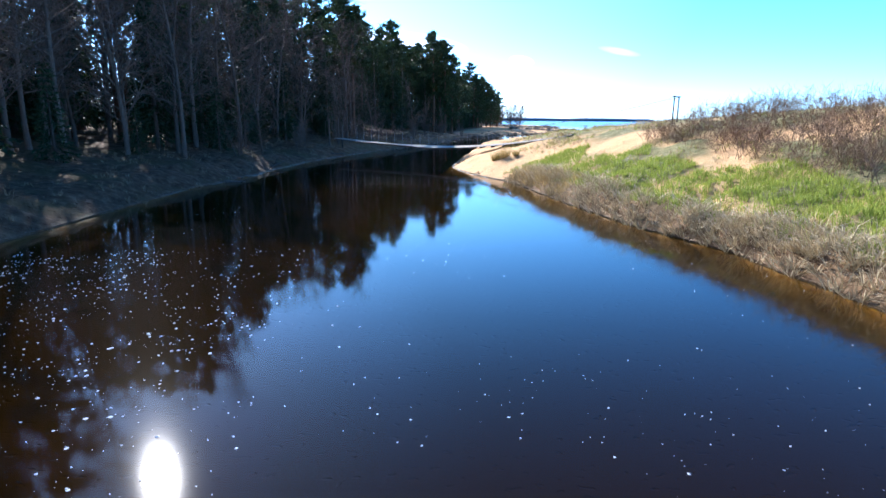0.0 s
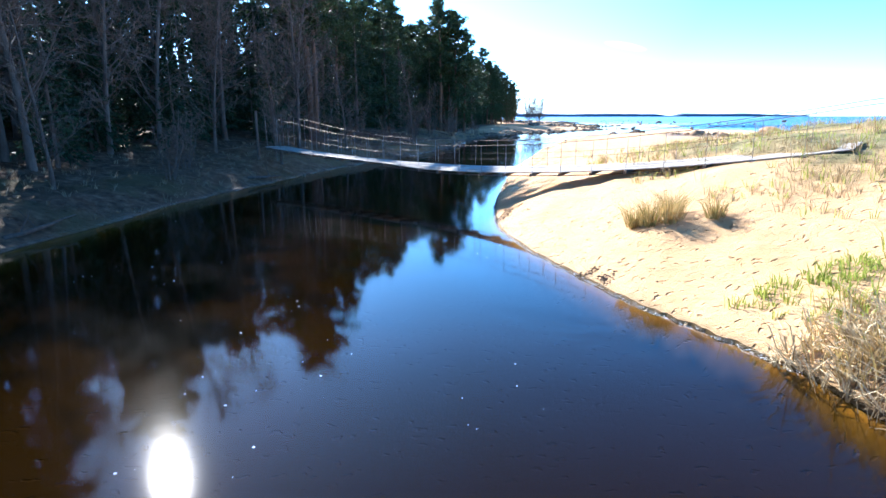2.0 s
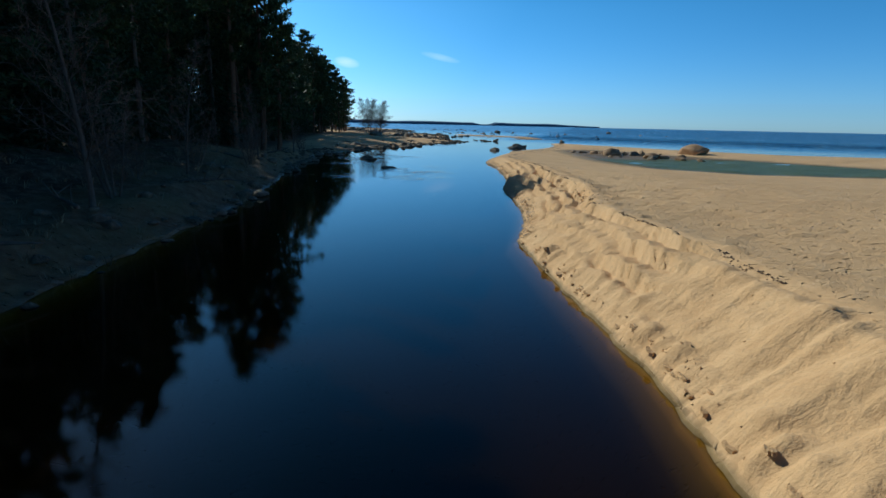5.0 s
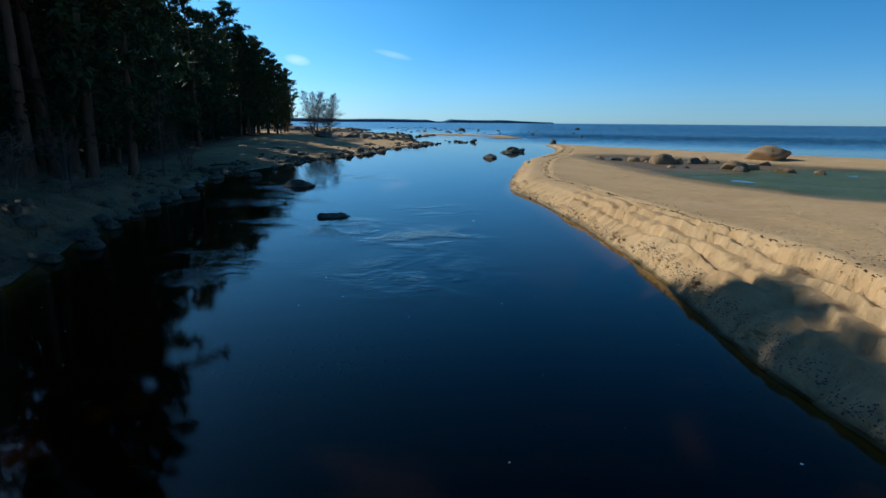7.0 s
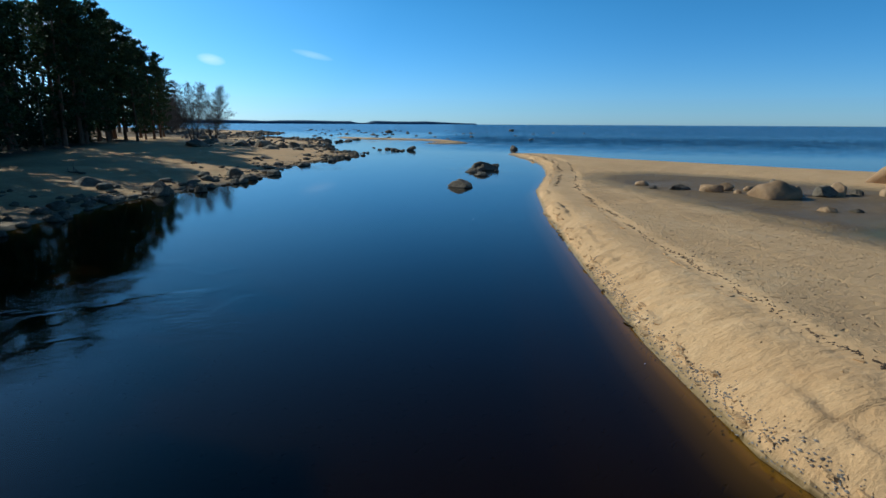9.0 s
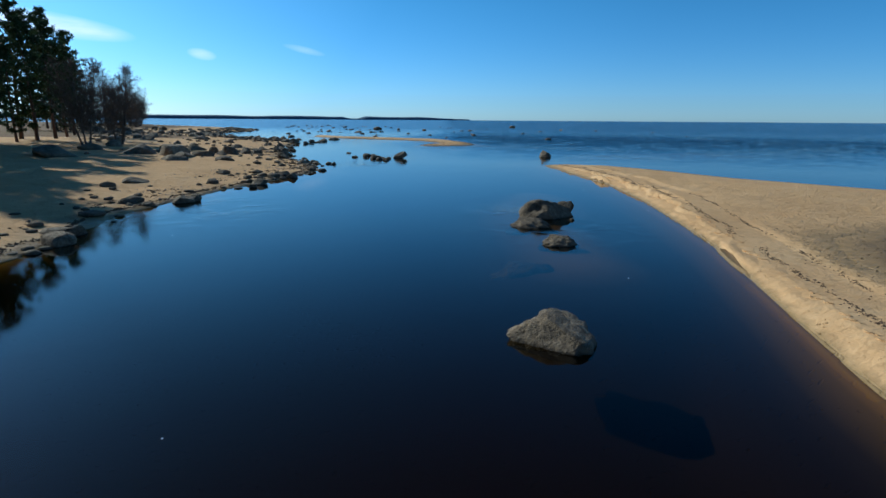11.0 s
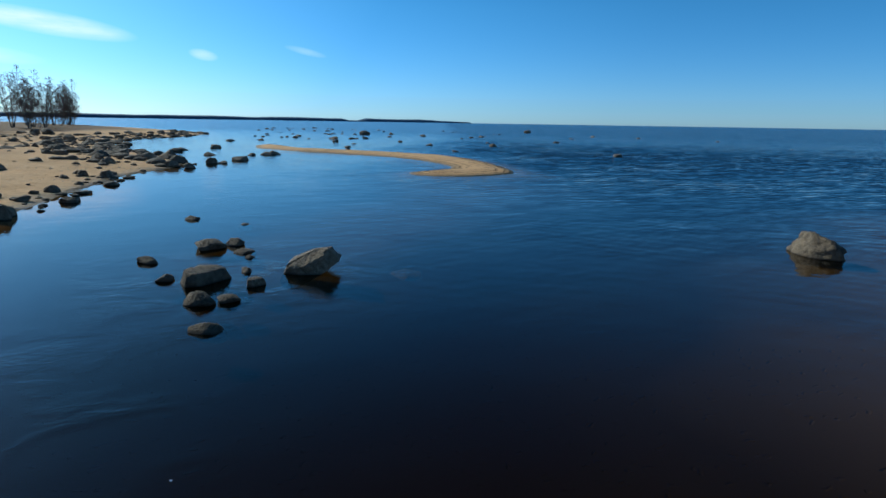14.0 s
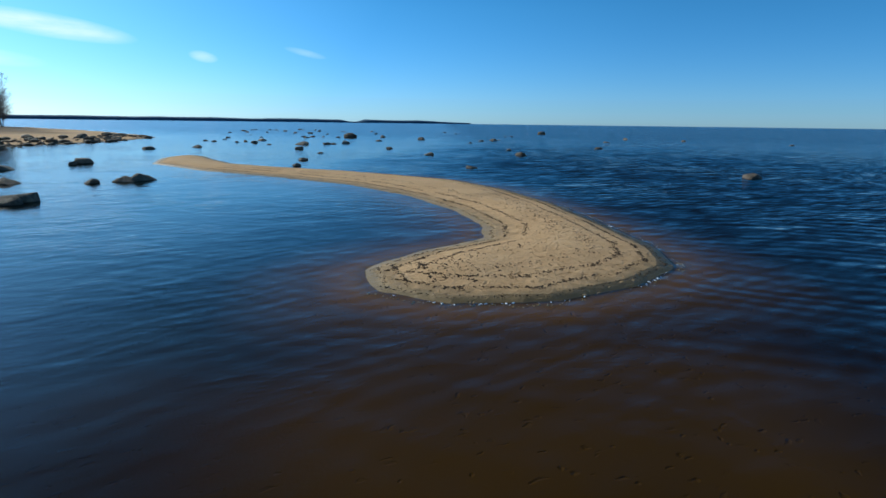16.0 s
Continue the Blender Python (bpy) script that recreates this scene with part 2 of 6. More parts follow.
    ruffled = ramp(n, l, noise_node(n, l, pos, 0.55, 2, 0.5, 0.6), [(0.42, (0.05,) * 3), (0.60, (1.0,) * 3)])
    height = calc(n, l, "ADD", calc(n, l, "MULTIPLY", calc(n, l, "MULTIPLY", wave, 0.55), amount), calc(n, l, "MULTIPLY", lively, calc(n, l, "MULTIPLY", stir, ruffled)))
    # long crests of a low swell on the open water
    for turn, size, much in ((-22, 0.21, 0.12), (-50, 0.34, 0.10), (14, 0.5, 0.09)):
        band = n.new("ShaderNodeTexWave")
        band.wave_type, band.bands_direction, band.wave_profile = "BANDS", "Y", "SIN"
        band.inputs["Scale"].default_value, band.inputs["Distortion"].default_value = size, 15.0
        band.inputs["Detail"].default_value, band.inputs["Detail Scale"].default_value = 2.0, 0.35
        spin = n.new("ShaderNodeMapping")
        spin.inputs["Rotation"].default_value = (0, 0, radians(-turn))
        l.new(pos, spin.inputs["Vector"])
        l.new(spin.outputs["Vector"], band.inputs["Vector"])
        swell = n.new("ShaderNodeMapRange")
        l.new(reach, swell.inputs["Value"])
        swell.inputs["From Min"].default_value, swell.inputs["From Max"].default_value = 186, 235
        height = calc(n, l, "ADD", height, calc(n, l, "MULTIPLY", calc(n, l, "MULTIPLY", band.outputs["Fac"], swell.outputs["Result"]), calc(n, l, "MULTIPLY", calc(n, l, "MULTIPLY", calc(n, l, "MULTIPLY_ADD", lee.outputs["Result"], 0.95, 0.05), ramp(n, l, patch, [(0.38, (0.15,) * 3), (0.62, (1.0,) * 3)])), much)))
    bp = n.new("ShaderNodeBump")
    bp.inputs["Strength"].default_value, bp.inputs["Distance"].default_value = 1.0, 0.16
    l.new(height, bp.inputs["Height"])
    # wind waves of the open sea
    def chop(scale, amount, shift):
        mq = n.new("ShaderNodeMapping")
        mq.inputs["Rotation"].default_value = (0, 0, radians(25))
        mq.inputs["Scale"].default_value = (0.5, 1.3, 1)
        mq.inputs["Location"].default_value = (shift, 0, 0)
        l.new(pos, mq.inputs["Vector"])
        t = n.new("ShaderNodeTexNoise")
        t.inputs["Scale"].default_value, t.inputs["Detail"].default_value = scale, 3
        l.new(mq.outputs["Vector"], t.inputs["Vector"])
        v = n.new("ShaderNodeVectorMath")
        v.operation = "MULTIPLY_ADD"
        l.new(t.outputs["Color"], v.inputs[0])
        v.inputs[1].default_value = (amount, amount, 0)
        v.inputs[2].default_value = (-amount / 2 - 0.04, -amount / 2 - 0.085, 0)   # steep wave fronts come in from the south-west
        return v.outputs[0]
    far = n.new("ShaderNodeMapRange")
    l.new(reach, far.inputs["Value"])
    far.inputs["From Min"].default_value, far.inputs["From Max"].default_value = 190, 270
    out = n.new("ShaderNodeMapRange")
    l.new(reach, out.inputs["Value"])
    out.inputs["From Min"].default_value, out.inputs["From Max"].default_value = 260, 380
    out.inputs["To Max"].default_value = 0.5
    open_sea = n.new("ShaderNodeMapRange")
    l.new(reach, open_sea.inputs["Value"])
    open_sea.inputs["From Min"].default_value, open_sea.inputs["From Max"].default_value = 245, 330
    open_sea.inputs["To Min"].default_value, open_sea.inputs["To Max"].default_value = 1.0, 0.45
    windy = calc(n, l, "MULTIPLY", calc(n, l, "MAXIMUM", lee.outputs["Result"], out.outputs["Result"]), open_sea.outputs["Result"])
    scaled = n.new("ShaderNodeVectorMath")
    scaled.operation = "SCALE"
    both = n.new("ShaderNodeVectorMath")
    both.operation = "ADD"
    l.new(chop(1.9, 0.46, 3.0), both.inputs[0])
    l.new(chop(0.62, 0.46, 11.0), both.inputs[1])
    l.new(both.outputs[0], scaled.inputs[0])
    l.new(calc(n, l, "MULTIPLY", far.outputs["Result"], windy), scaled.inputs["Scale"])
    lift = n.new("ShaderNodeVectorMath")
    lift.operation = "ADD"
    l.new(scaled.outputs[0], lift.inputs[0])
    lift.inputs[1].default_value = (0, 0, 1)
    unit_n = n.new("ShaderNodeVectorMath")
    unit_n.operation = "NORMALIZE"
    l.new(lift.outputs[0], unit_n.inputs[0])
    l.new(unit_n.outputs[0], bp.inputs["Normal"])
    face = n.new("ShaderNodeLayerWeight")       # gloss of water: 2 % straight down, all at a grazing look
    face.inputs["Blend"].default_value = 0.5
    l.new(bp.outputs["Normal"], face.inputs["Normal"])
    shine = calc(n, l, "MULTIPLY_ADD", calc(n, l, "POWER", face.outputs["Facing"], 5.0), 0.98, 0.02, True)
    gloss = n.new("ShaderNodeBsdfGlossy")
    haze = n.new("ShaderNodeMapRange")
    l.new(reach, haze.inputs["Value"])
    haze.inputs["From Min"].default_value, haze.inputs["From Max"].default_value = 240, 420
    haze.inputs["To Min"].default_value, haze.inputs["To Max"].default_value = 0.05, 0.22
    l.new(haze.outputs["Result"], gloss.inputs["Roughness"])
    l.new(bp.outputs["Normal"], gloss.inputs["Normal"])
    clear = n.new("ShaderNodeBsdfTransparent")
    clear.inputs["Color"].default_value = (0.58, 0.475, 0.17, 1)
    mx = n.new("ShaderNodeMixShader")
    l.new(shine, mx.inputs["Fac"])
    l.new(clear.outputs["BSDF"], mx.inputs[1])
    l.new(gloss.outputs["BSDF"], mx.inputs[2])
    l.new(mx.outputs["Shader"], n["Material Output"].inputs["Surface"])
    return m


def ground_material():
    """Sand, wet sand, forest litter, turf and river bed; the mesh's layer says which lies where: r litter, g turf, b green mud."""
    m, n, l, b = material("ground")
    pos = n.new("ShaderNodeNewGeometry").outputs["Position"]
    sep = n.new("ShaderNodeSeparateXYZ")
    l.new(pos, sep.inputs["Vector"])
    z = sep.outputs["Z"]
    zone = n.new("ShaderNodeVertexColor")
    zone.layer_name = "zone"
    wet_floor = zone
    zs = n.new("ShaderNodeSeparateColor")
    l.new(zone.outputs["Color"], zs.inputs["Color"])
    fine = noise_node(n, l, pos, 28, 4, 0.7)
    mid = noise_node(n, l, pos, 2.2, 5, 0.6)
    broad = noise_node(n, l, pos, 0.22, 4, 0.55)
    steps = n.new("ShaderNodeTexVoronoi")
    warp = n.new("ShaderNodeMapping")
    warp.inputs["Rotation"].default_value = (0, 0, radians(35))
    warp.inputs["Scale"].default_value = (0.72, 1.25, 1)
    l.new(pos, warp.inputs["Vector"])
    steps.inputs["Scale"].default_value = 4.4
    stray = n.new("ShaderNodeTexNoise")
    stray.inputs["Scale"].default_value, stray.inputs["Detail"].default_value = 2.4, 3
    l.new(pos, stray.inputs["Vector"])
    strayed = n.new("ShaderNodeVectorMath")
    strayed.operation = "MULTIPLY_ADD"
    l.new(stray.outputs["Color"], strayed.inputs[0])
    strayed.inputs[1].default_value = (0.5, 0.5, 0.0)
    l.new(warp.outputs["Vector"], strayed.inputs[2])
    l.new(strayed.outputs[0], steps.inputs["Vector"])
    sand = ramp(n, l, calc(n, l, "ADD", calc(n, l, "MULTIPLY", mid, 0.5), calc(n, l, "MULTIPLY", broad, 0.5)),
                [(0.3, (0.585, 0.35, 0.155)), (0.55, (0.70, 0.445, 0.215)), (0.75, (0.735, 0.505, 0.27))])
    sand = mix(n, l, calc(n, l, "MULTIPLY", fine, 0.25), sand, (0.33, 0.23, 0.13))
    speck = ramp(n, l, noise_node(n, l, pos, 6.5, 5, 0.7), [(0.54, (0, 0, 0)), (0.72, (0.45,) * 3)])
    sand = mix(n, l, speck, sand, (0.36, 0.25, 0.135))
    # wet rim and bed: sand near the surface, darker with depth for absorbed light
    edge = calc(n, l, "ADD", z, calc(n, l, "MULTIPLY", calc(n, l, "SUBTRACT", mid, 0.5), 0.16))
    wet = n.new("ShaderNodeMapRange")
    l.new(edge, wet.inputs["Value"])
    wet.inputs["From Min"].default_value, wet.inputs["From Max"].default_value = 0.02, 0.15
    wet.inputs["To Min"].default_value, wet.inputs["To Max"].default_value = 1, 0
    sand = mix(n, l, wet.outputs["Result"], sand, (0.26, 0.178, 0.078))
    litter = ramp(n, l, mid, [(0.3, (0.042, 0.026, 0.015)), (0.5, (0.095, 0.06, 0.035)), (0.7, (0.185, 0.125, 0.075))])
    litter = mix(n, l, ramp(n, l, broad, [(0.5, (0, 0, 0)), (0.62, (0.7,) * 3)]), litter, (0.085, 0.07, 0.027))
    turf = ramp(n, l, mid, [(0.3, (0.10, 0.105, 0.035)), (0.55, (0.22, 0.20, 0.09)), (0.75, (0.36, 0.30, 0.17))])
    col = mix(n, l, zs.outputs["Red"], sand, litter)
    col = mix(n, l, zs.outputs["Green"], col, turf)
    col = mix(n, l, calc(n, l, "MULTIPLY", wet_floor.outputs["Alpha"], calc(n, l, "MULTIPLY_ADD", mid, 0.5, 0.55, True)), col, (0.155, 0.105, 0.055))
    col = mix(n, l, zs.outputs["Blue"], col, ramp(n, l, mid, [(0.3, (0.05, 0.085, 0.03)), (0.7, (0.15, 0.16, 0.06))]))
    # light swallowed by deep brown water is painted into the bed's colour
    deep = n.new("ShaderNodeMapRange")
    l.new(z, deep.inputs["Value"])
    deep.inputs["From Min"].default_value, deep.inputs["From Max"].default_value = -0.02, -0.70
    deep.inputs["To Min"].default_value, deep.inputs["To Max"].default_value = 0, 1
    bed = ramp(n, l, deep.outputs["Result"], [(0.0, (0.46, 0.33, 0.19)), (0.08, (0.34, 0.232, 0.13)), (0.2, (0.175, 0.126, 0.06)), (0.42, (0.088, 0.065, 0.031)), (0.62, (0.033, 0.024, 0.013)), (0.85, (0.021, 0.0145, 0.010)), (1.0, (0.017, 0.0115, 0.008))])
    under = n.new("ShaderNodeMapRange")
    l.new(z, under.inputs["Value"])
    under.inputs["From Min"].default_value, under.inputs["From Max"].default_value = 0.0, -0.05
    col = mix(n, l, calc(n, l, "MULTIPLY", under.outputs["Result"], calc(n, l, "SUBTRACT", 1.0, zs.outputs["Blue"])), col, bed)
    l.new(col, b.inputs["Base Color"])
    soak = calc(n, l, "MULTIPLY_ADD", calc(n, l, "MAXIMUM", wet.outputs["Result"], zs.outputs["Blue"]), -0.45, 0.92)
    l.new(calc(n, l, "MAXIMUM", soak, calc(n, l, "MULTIPLY", under.outputs["Result"], 0.6)), b.inputs["Roughness"])
    l.new(calc(n, l, "MULTIPLY_ADD", under.outputs["Result"], -0.15, 0.15, True), b.inputs["Specular IOR Level"])
    pits = ramp(n, l, steps.outputs["Distance"], [(0.04, (0, 0, 0)), (0.26, (1, 1, 1))])
    pick = n.new("ShaderNodeSeparateColor")
    l.new(steps.outputs["Color"], pick.inputs["Color"])
    some = ramp(n, l, pick.outputs["Red"], [(0.15, (1, 1, 1)), (0.45, (0, 0, 0))])
    pits = calc(n, l, "MAXIMUM", pits, some)
    trod = ramp(n, l, noise_node(n, l, pos, 0.11, 2), [(0.32, (0.2,) * 3), (0.48, (1.0,) * 3)])
    h = calc(n, l, "ADD", calc(n, l, "MULTIPLY", mid, 0.27), calc(n, l, "MULTIPLY", calc(n, l, "MULTIPLY", pits, trod), 0.8))
    h = calc(n, l, "ADD", h, calc(n, l, "ADD", calc(n, l, "MULTIPLY", fine, 0.10), calc(n, l, "MULTIPLY", noise_node(n, l, pos, 7.5, 5, 0.7), 0.16)))
    # rills and slumps run down the cut bank
    bank = n.new("ShaderNodeVertexColor")
    bank.layer_name = "bank"
    bs = n.new("ShaderNodeSeparateColor")
    l.new(bank.outputs["Color"], bs.inputs["Color"])
    down = n.new("ShaderNodeCombineXYZ")
    l.new(calc(n, l, "ADD", bs.outputs["Red"], calc(n, l, "MULTIPLY", bs.outputs["Green"], -0.15)), down.inputs["X"])
    l.new(calc(n, l, "MULTIPLY", bs.outputs["Green"], 0.5), down.inputs["Y"])
    rill = calc(n, l, "ADD", calc(n, l, "MULTIPLY", noise_node(n, l, down.outputs["Vector"], 1.4, 4, 0.5, 0.35), 0.6), calc(n, l, "MULTIPLY", noise_node(n, l, down.outputs["Vector"], 4.2, 6, 0.65, 0.5), 0.5))
    slump = n.new("ShaderNodeTexVoronoi")
    slump.inputs["Scale"].default_value = 1.9
    l.new(down.outputs["Vector"], slump.inputs["Vector"])
    rill = calc(n, l, "ADD", rill, calc(n, l, "MULTIPLY", slump.outputs["Distance"], 0.08))
    shelf = n.new("ShaderNodeCombineXYZ")
    l.new(calc(n, l, "MULTIPLY", bs.outputs["Red"], 0.33), shelf.inputs["X"])
    l.new(calc(n, l, "MULTIPLY", bs.outputs["Green"], 1.5), shelf.inputs["Y"])
    broken = ramp(n, l, noise_node(n, l, shelf.outputs["Vector"], 0.8, 4, 0.6, 0.6), [(0.45, (0, 0, 0)), (0.60, (1, 1, 1))])
    rill = calc(n, l, "ADD", rill, calc(n, l, "MULTIPLY", broken, 0.08))
    h = calc(n, l, "ADD", calc(n, l, "MULTIPLY", h, calc(n, l, "MULTIPLY_ADD", bs.outputs["Blue"], -1.0, 1.0)), calc(n, l, "MULTIPLY", calc(n, l, "ADD", calc(n, l, "MULTIPLY", rill, 0.36), calc(n, l, "MULTIPLY", noise_node(n, l, pos, 3.2, 6, 0.65), 0.22)), bs.outputs["Blue"]))
    dry = n.new("ShaderNodeMapRange")
    l.new(z, dry.inputs["Value"])
    dry.inputs["From Min"].default_value, dry.inputs["From Max"].default_value = -0.01, 0.06
    dry.inputs["To Min"].default_value = 0.1
    h = calc(n, l, "MULTIPLY", h, dry.outputs["Result"])
    bump(n, l, b, h, 1.0, 0.26)
    return m


M_WATER = water_material()
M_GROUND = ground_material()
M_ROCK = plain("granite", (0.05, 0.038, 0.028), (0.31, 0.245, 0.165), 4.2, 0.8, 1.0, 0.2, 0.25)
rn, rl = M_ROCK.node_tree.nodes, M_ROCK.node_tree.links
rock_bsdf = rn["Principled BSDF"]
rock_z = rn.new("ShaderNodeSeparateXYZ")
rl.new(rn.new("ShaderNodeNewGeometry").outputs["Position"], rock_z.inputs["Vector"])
# stone colour is dimmed from the waterline down, as water would dim its light
water_dim = rn.new("ShaderNodeMapRange")
rl.new(rock_z.outputs["Z"], water_dim.inputs["Value"])
water_dim.inputs["From Min"].default_value, water_dim.inputs["From Max"].default_value = 0.07, -0.02
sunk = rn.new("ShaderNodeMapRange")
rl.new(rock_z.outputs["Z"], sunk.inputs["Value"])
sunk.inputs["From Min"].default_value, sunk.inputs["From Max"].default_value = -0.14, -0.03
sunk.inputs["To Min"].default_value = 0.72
rl.new(mix(rn, rl, calc(rn, rl, "MULTIPLY", water_dim.outputs["Result"], sunk.outputs["Result"]), rock_bsdf.inputs["Base Color"].links[0].from_socket, (0.018, 0.014, 0.009)), rock_bsdf.inputs["Base Color"])
M_TAN = plain("tan_granite", (0.20, 0.115, 0.055), (0.52, 0.34, 0.18), 1.4, 0.8, 0.8, 0.12, 0.3)
M_BARK = plain("pine_bark", (0.05, 0.03, 0.02), (0.19, 0.11, 0.065), 5, 0.9, 0.8, 0.03, 0.2, (1, 1, 0.25))
M_GREYBARK = plain("grey_bark", (0.05, 0.04, 0.032), (0.165, 0.132, 0.105), 6, 0.9, 0.6, 0.02, 0.25, (1, 1, 0.3))
M_TWIG = plain("twig", (0.075, 0.055, 0.042), (0.19, 0.14, 0.105), 6, 0.9, 0.2, 0.01, 0.25)
M_NEEDLE = island_tint("pine_needles", (0.018, 0.035, 0.014), (0.07, 0.10, 0.035), 0.6, 0.2)
M_SPRUCE = island_tint("spruce_needles", (0.012, 0.026, 0.012), (0.045, 0.07, 0.028), 0.6, 0.15)
M_GRASS = island_tint("green_grass", (0.15, 0.21, 0.025), (0.48, 0.52, 0.10), 0.6, 0.4)
M_STRAW = island_tint("dry_grass", (0.27, 0.19, 0.085), (0.62, 0.48, 0.27), 0.7, 0.25)
M_REED = island_tint("reed", (0.06, 0.045, 0.028), (0.34, 0.265, 0.16), 0.7, 0.2)
M_TUFT = island_tint("golden_grass", (0.22, 0.20, 0.05), (0.66, 0.46, 0.20), 0.65, 0.3)
M_THATCH = island_tint("dead_reed_mat", (0.30, 0.23, 0.12), (0.78, 0.66, 0.43), 0.8, 0.1)
M_SHRUB = island_tint("shrub_twigs", (0.15, 0.092, 0.056), (0.36, 0.245, 0.15), 0.85)
M_WOOD = plain("weathered_plank", (0.19, 0.168, 0.14), (0.52, 0.475, 0.41), 7, 0.75, 0.5, 0.006, 0.2, (0.08, 1, 1))
M_BEAM = plain("beam_wood", (0.07, 0.055, 0.045), (0.17, 0.135, 0.105), 5, 0.85, 0.5, 0.01, 0.2)
M_FOAM = plain("foam", (0.75, 0.74, 0.72), (0.9, 0.9, 0.88), 20, 0.9)
# the blue haze of distance is mixed into the woods' own colour
M_FAR = plain("hazy_far_woods", (0.06, 0.10, 0.16), (0.08, 0.13, 0.19), 0.02, 1.0, 0.0)


def metal(name, low, high, rough):
    m = plain(name, low, high, 9, rough, 0.3, 0.004, 0.15)
    m.node_tree.nodes["Principled BSDF"].inputs["Metallic"].default_value = 0.7
    return m


M_CHAIN = metal("galvanised_chain", (0.22, 0.20, 0.18), (0.42, 0.40, 0.37), 0.5)
M_CABLE = metal("steel_cable", (0.10, 0.07, 0.055), (0.24, 0.19, 0.15), 0.6)

# ---- plan: shorelines of the river mouth ----
RIGHT_RIVER = [(13, -60), (12, -12), (11, 3), (10.2, 12), (9.8, 17), (8, 22), (7, 27), (6.3, 31), (5.6, 36), (5, 39.5), (3.4, 43),
               (1.9, 48), (1.3, 51.5), (1.35, 54), (1.65, 57.5), (2.2, 61), (3.05, 65.6), (3.9, 71), (5.8, 78), (8.0, 84.5), (9.2, 90),
               (10.5, 95.5), (12.6, 99.5), (14.2, 103), (15.5, 107), (17.2, 112.5), (20.1, 118.5), (22.8, 126), (24.8, 132.5), (26.2, 138.5),
               (28, 142), (31.4, 147.5), (37.4, 156.7), (43, 164.5), (50.6, 172.7), (53.9, 176.9), (58.1, 182.5), (63, 190.3), (66.4, 198), (69.8, 205)]
RIGHT_SEA = [(69.8, 205), (72.2, 205.2), (75.2, 202), (75.6, 196), (75, 188), (77, 178), (79.5, 168), (82, 160), (86, 151), (97, 141), (122, 125), (200, 90), (700, -100), (4000, -1500)]
LEFT_SHORE = [(-24, -60), (-18, -12), (-16, 8), (-15.2, 22), (-15.4, 33), (-14.3, 43), (-13.9, 49), (-13.3, 58), (-11.5, 66.1), (-9, 77.5), (-6.5, 84),
              (-4, 90.5), (-2, 98), (0, 105), (1.5, 112), (2.8, 120), (4, 130), (6, 140), (8.4, 152), (11.5, 158.5), (15.3, 163.3), (19, 170.5),
              (24.5, 176), (29.5, 182), (33, 190.6), (38.4, 197.8), (44, 203.5), (48.3, 209), (49.8, 216), (50.3, 225), (51.5, 233), (54, 243), (57.5, 255),
              (62, 263), (64, 272), (61, 285), (58.5, 303), (57, 325), (62, 345), (74, 362), (84, 392)]
LEFT_FAR = [(84, 392), (80, 440), (62, 500), (10, 650), (-200, 900), (-900, 1500), (-4000, 3000)]
ISLAND = [(78.8, 248), (79.4, 250.2), (82, 251.6), (85.1, 252.4), (86.6, 254.5), (87.8, 259), (88.3, 265), (87.4, 272), (83.6, 281), (79.8, 288), (76.8, 298), (78.4, 307),
          (80.6, 311.5), (83.2, 310), (83.4, 303), (84.2, 294), (88.6, 286.5), (93.4, 279), (96.2, 271.5), (95.8, 265), (94, 258), (91.6, 252), (89.8, 248), (88.2, 246), (85.8, 245.1), (82.4, 245), (80, 246.1)]
POND = [(45.4, 150), (47.4, 156), (49.8, 163), (52.2, 169), (56, 171.5), (61, 171), (63.5, 165), (64, 154), (69, 139), (74, 122), (62, 114), (47, 120.5), (41.8, 128), (41.2, 136), (43, 144)]
FOREST_EDGE = [(-34, -60), (-27, -2), (-23, 23), (-21, 43), (-20, 60.2), (-17, 77.5), (-13.5, 95), (-9.5, 115), (-6, 135), (-1, 152), (4, 172), (9, 195), (15, 220), (20, 240)]


def line_distance(px, py, line):
    """The distance of points to a polyline."""
    best = np.full(px.shape, 1e18)
    for (ax, ay), (bx, by) in zip(line[:-1], line[1:]):
        ux, uy = bx - ax, by - ay
        t = np.clip(((px - ax) * ux + (py - ay) * uy) / (ux * ux + uy * uy), 0, 1)
        best = np.minimum(best, (px - ax - t * ux) ** 2 + (py - ay - t * uy) ** 2)
    return np.sqrt(best)


def line_place(px, py, line):
    """How far along a polyline lies its point nearest to each place."""
    best, place, run = np.full(px.shape, 1e18), np.zeros(px.shape), 0.0
    for (ax, ay), (bx, by) in zip(line[:-1], line[1:]):
        ux, uy = bx - ax, by - ay
        t = np.clip(((px - ax) * ux + (py - ay) * uy) / (ux * ux + uy * uy), 0, 1)
        d = (px - ax - t * ux) ** 2 + (py - ay - t * uy) ** 2
        place = np.where(d < best, run + t * math.hypot(ux, uy), place)
        best = np.minimum(best, d)
        run += math.hypot(ux, uy)
    return place


def inside(px, py, poly):
    odd = np.zeros(px.shape, bool)
    for (ax, ay), (bx, by) in zip(poly, poly[1:] + poly[:1]):
        if ay != by:
            odd ^= ((ay > py) != (by > py)) & (px < (bx - ax) * (py - ay) / (by - ay) + ax)
    return odd


def smooth(t):
    t = np.clip(t, 0, 1)
    return t * t * (3 - 2 * t)


RIGHT_LAND = RIGHT_RIVER + RIGHT_SEA[1:] + [(4000, -4000), (13, -4000)]
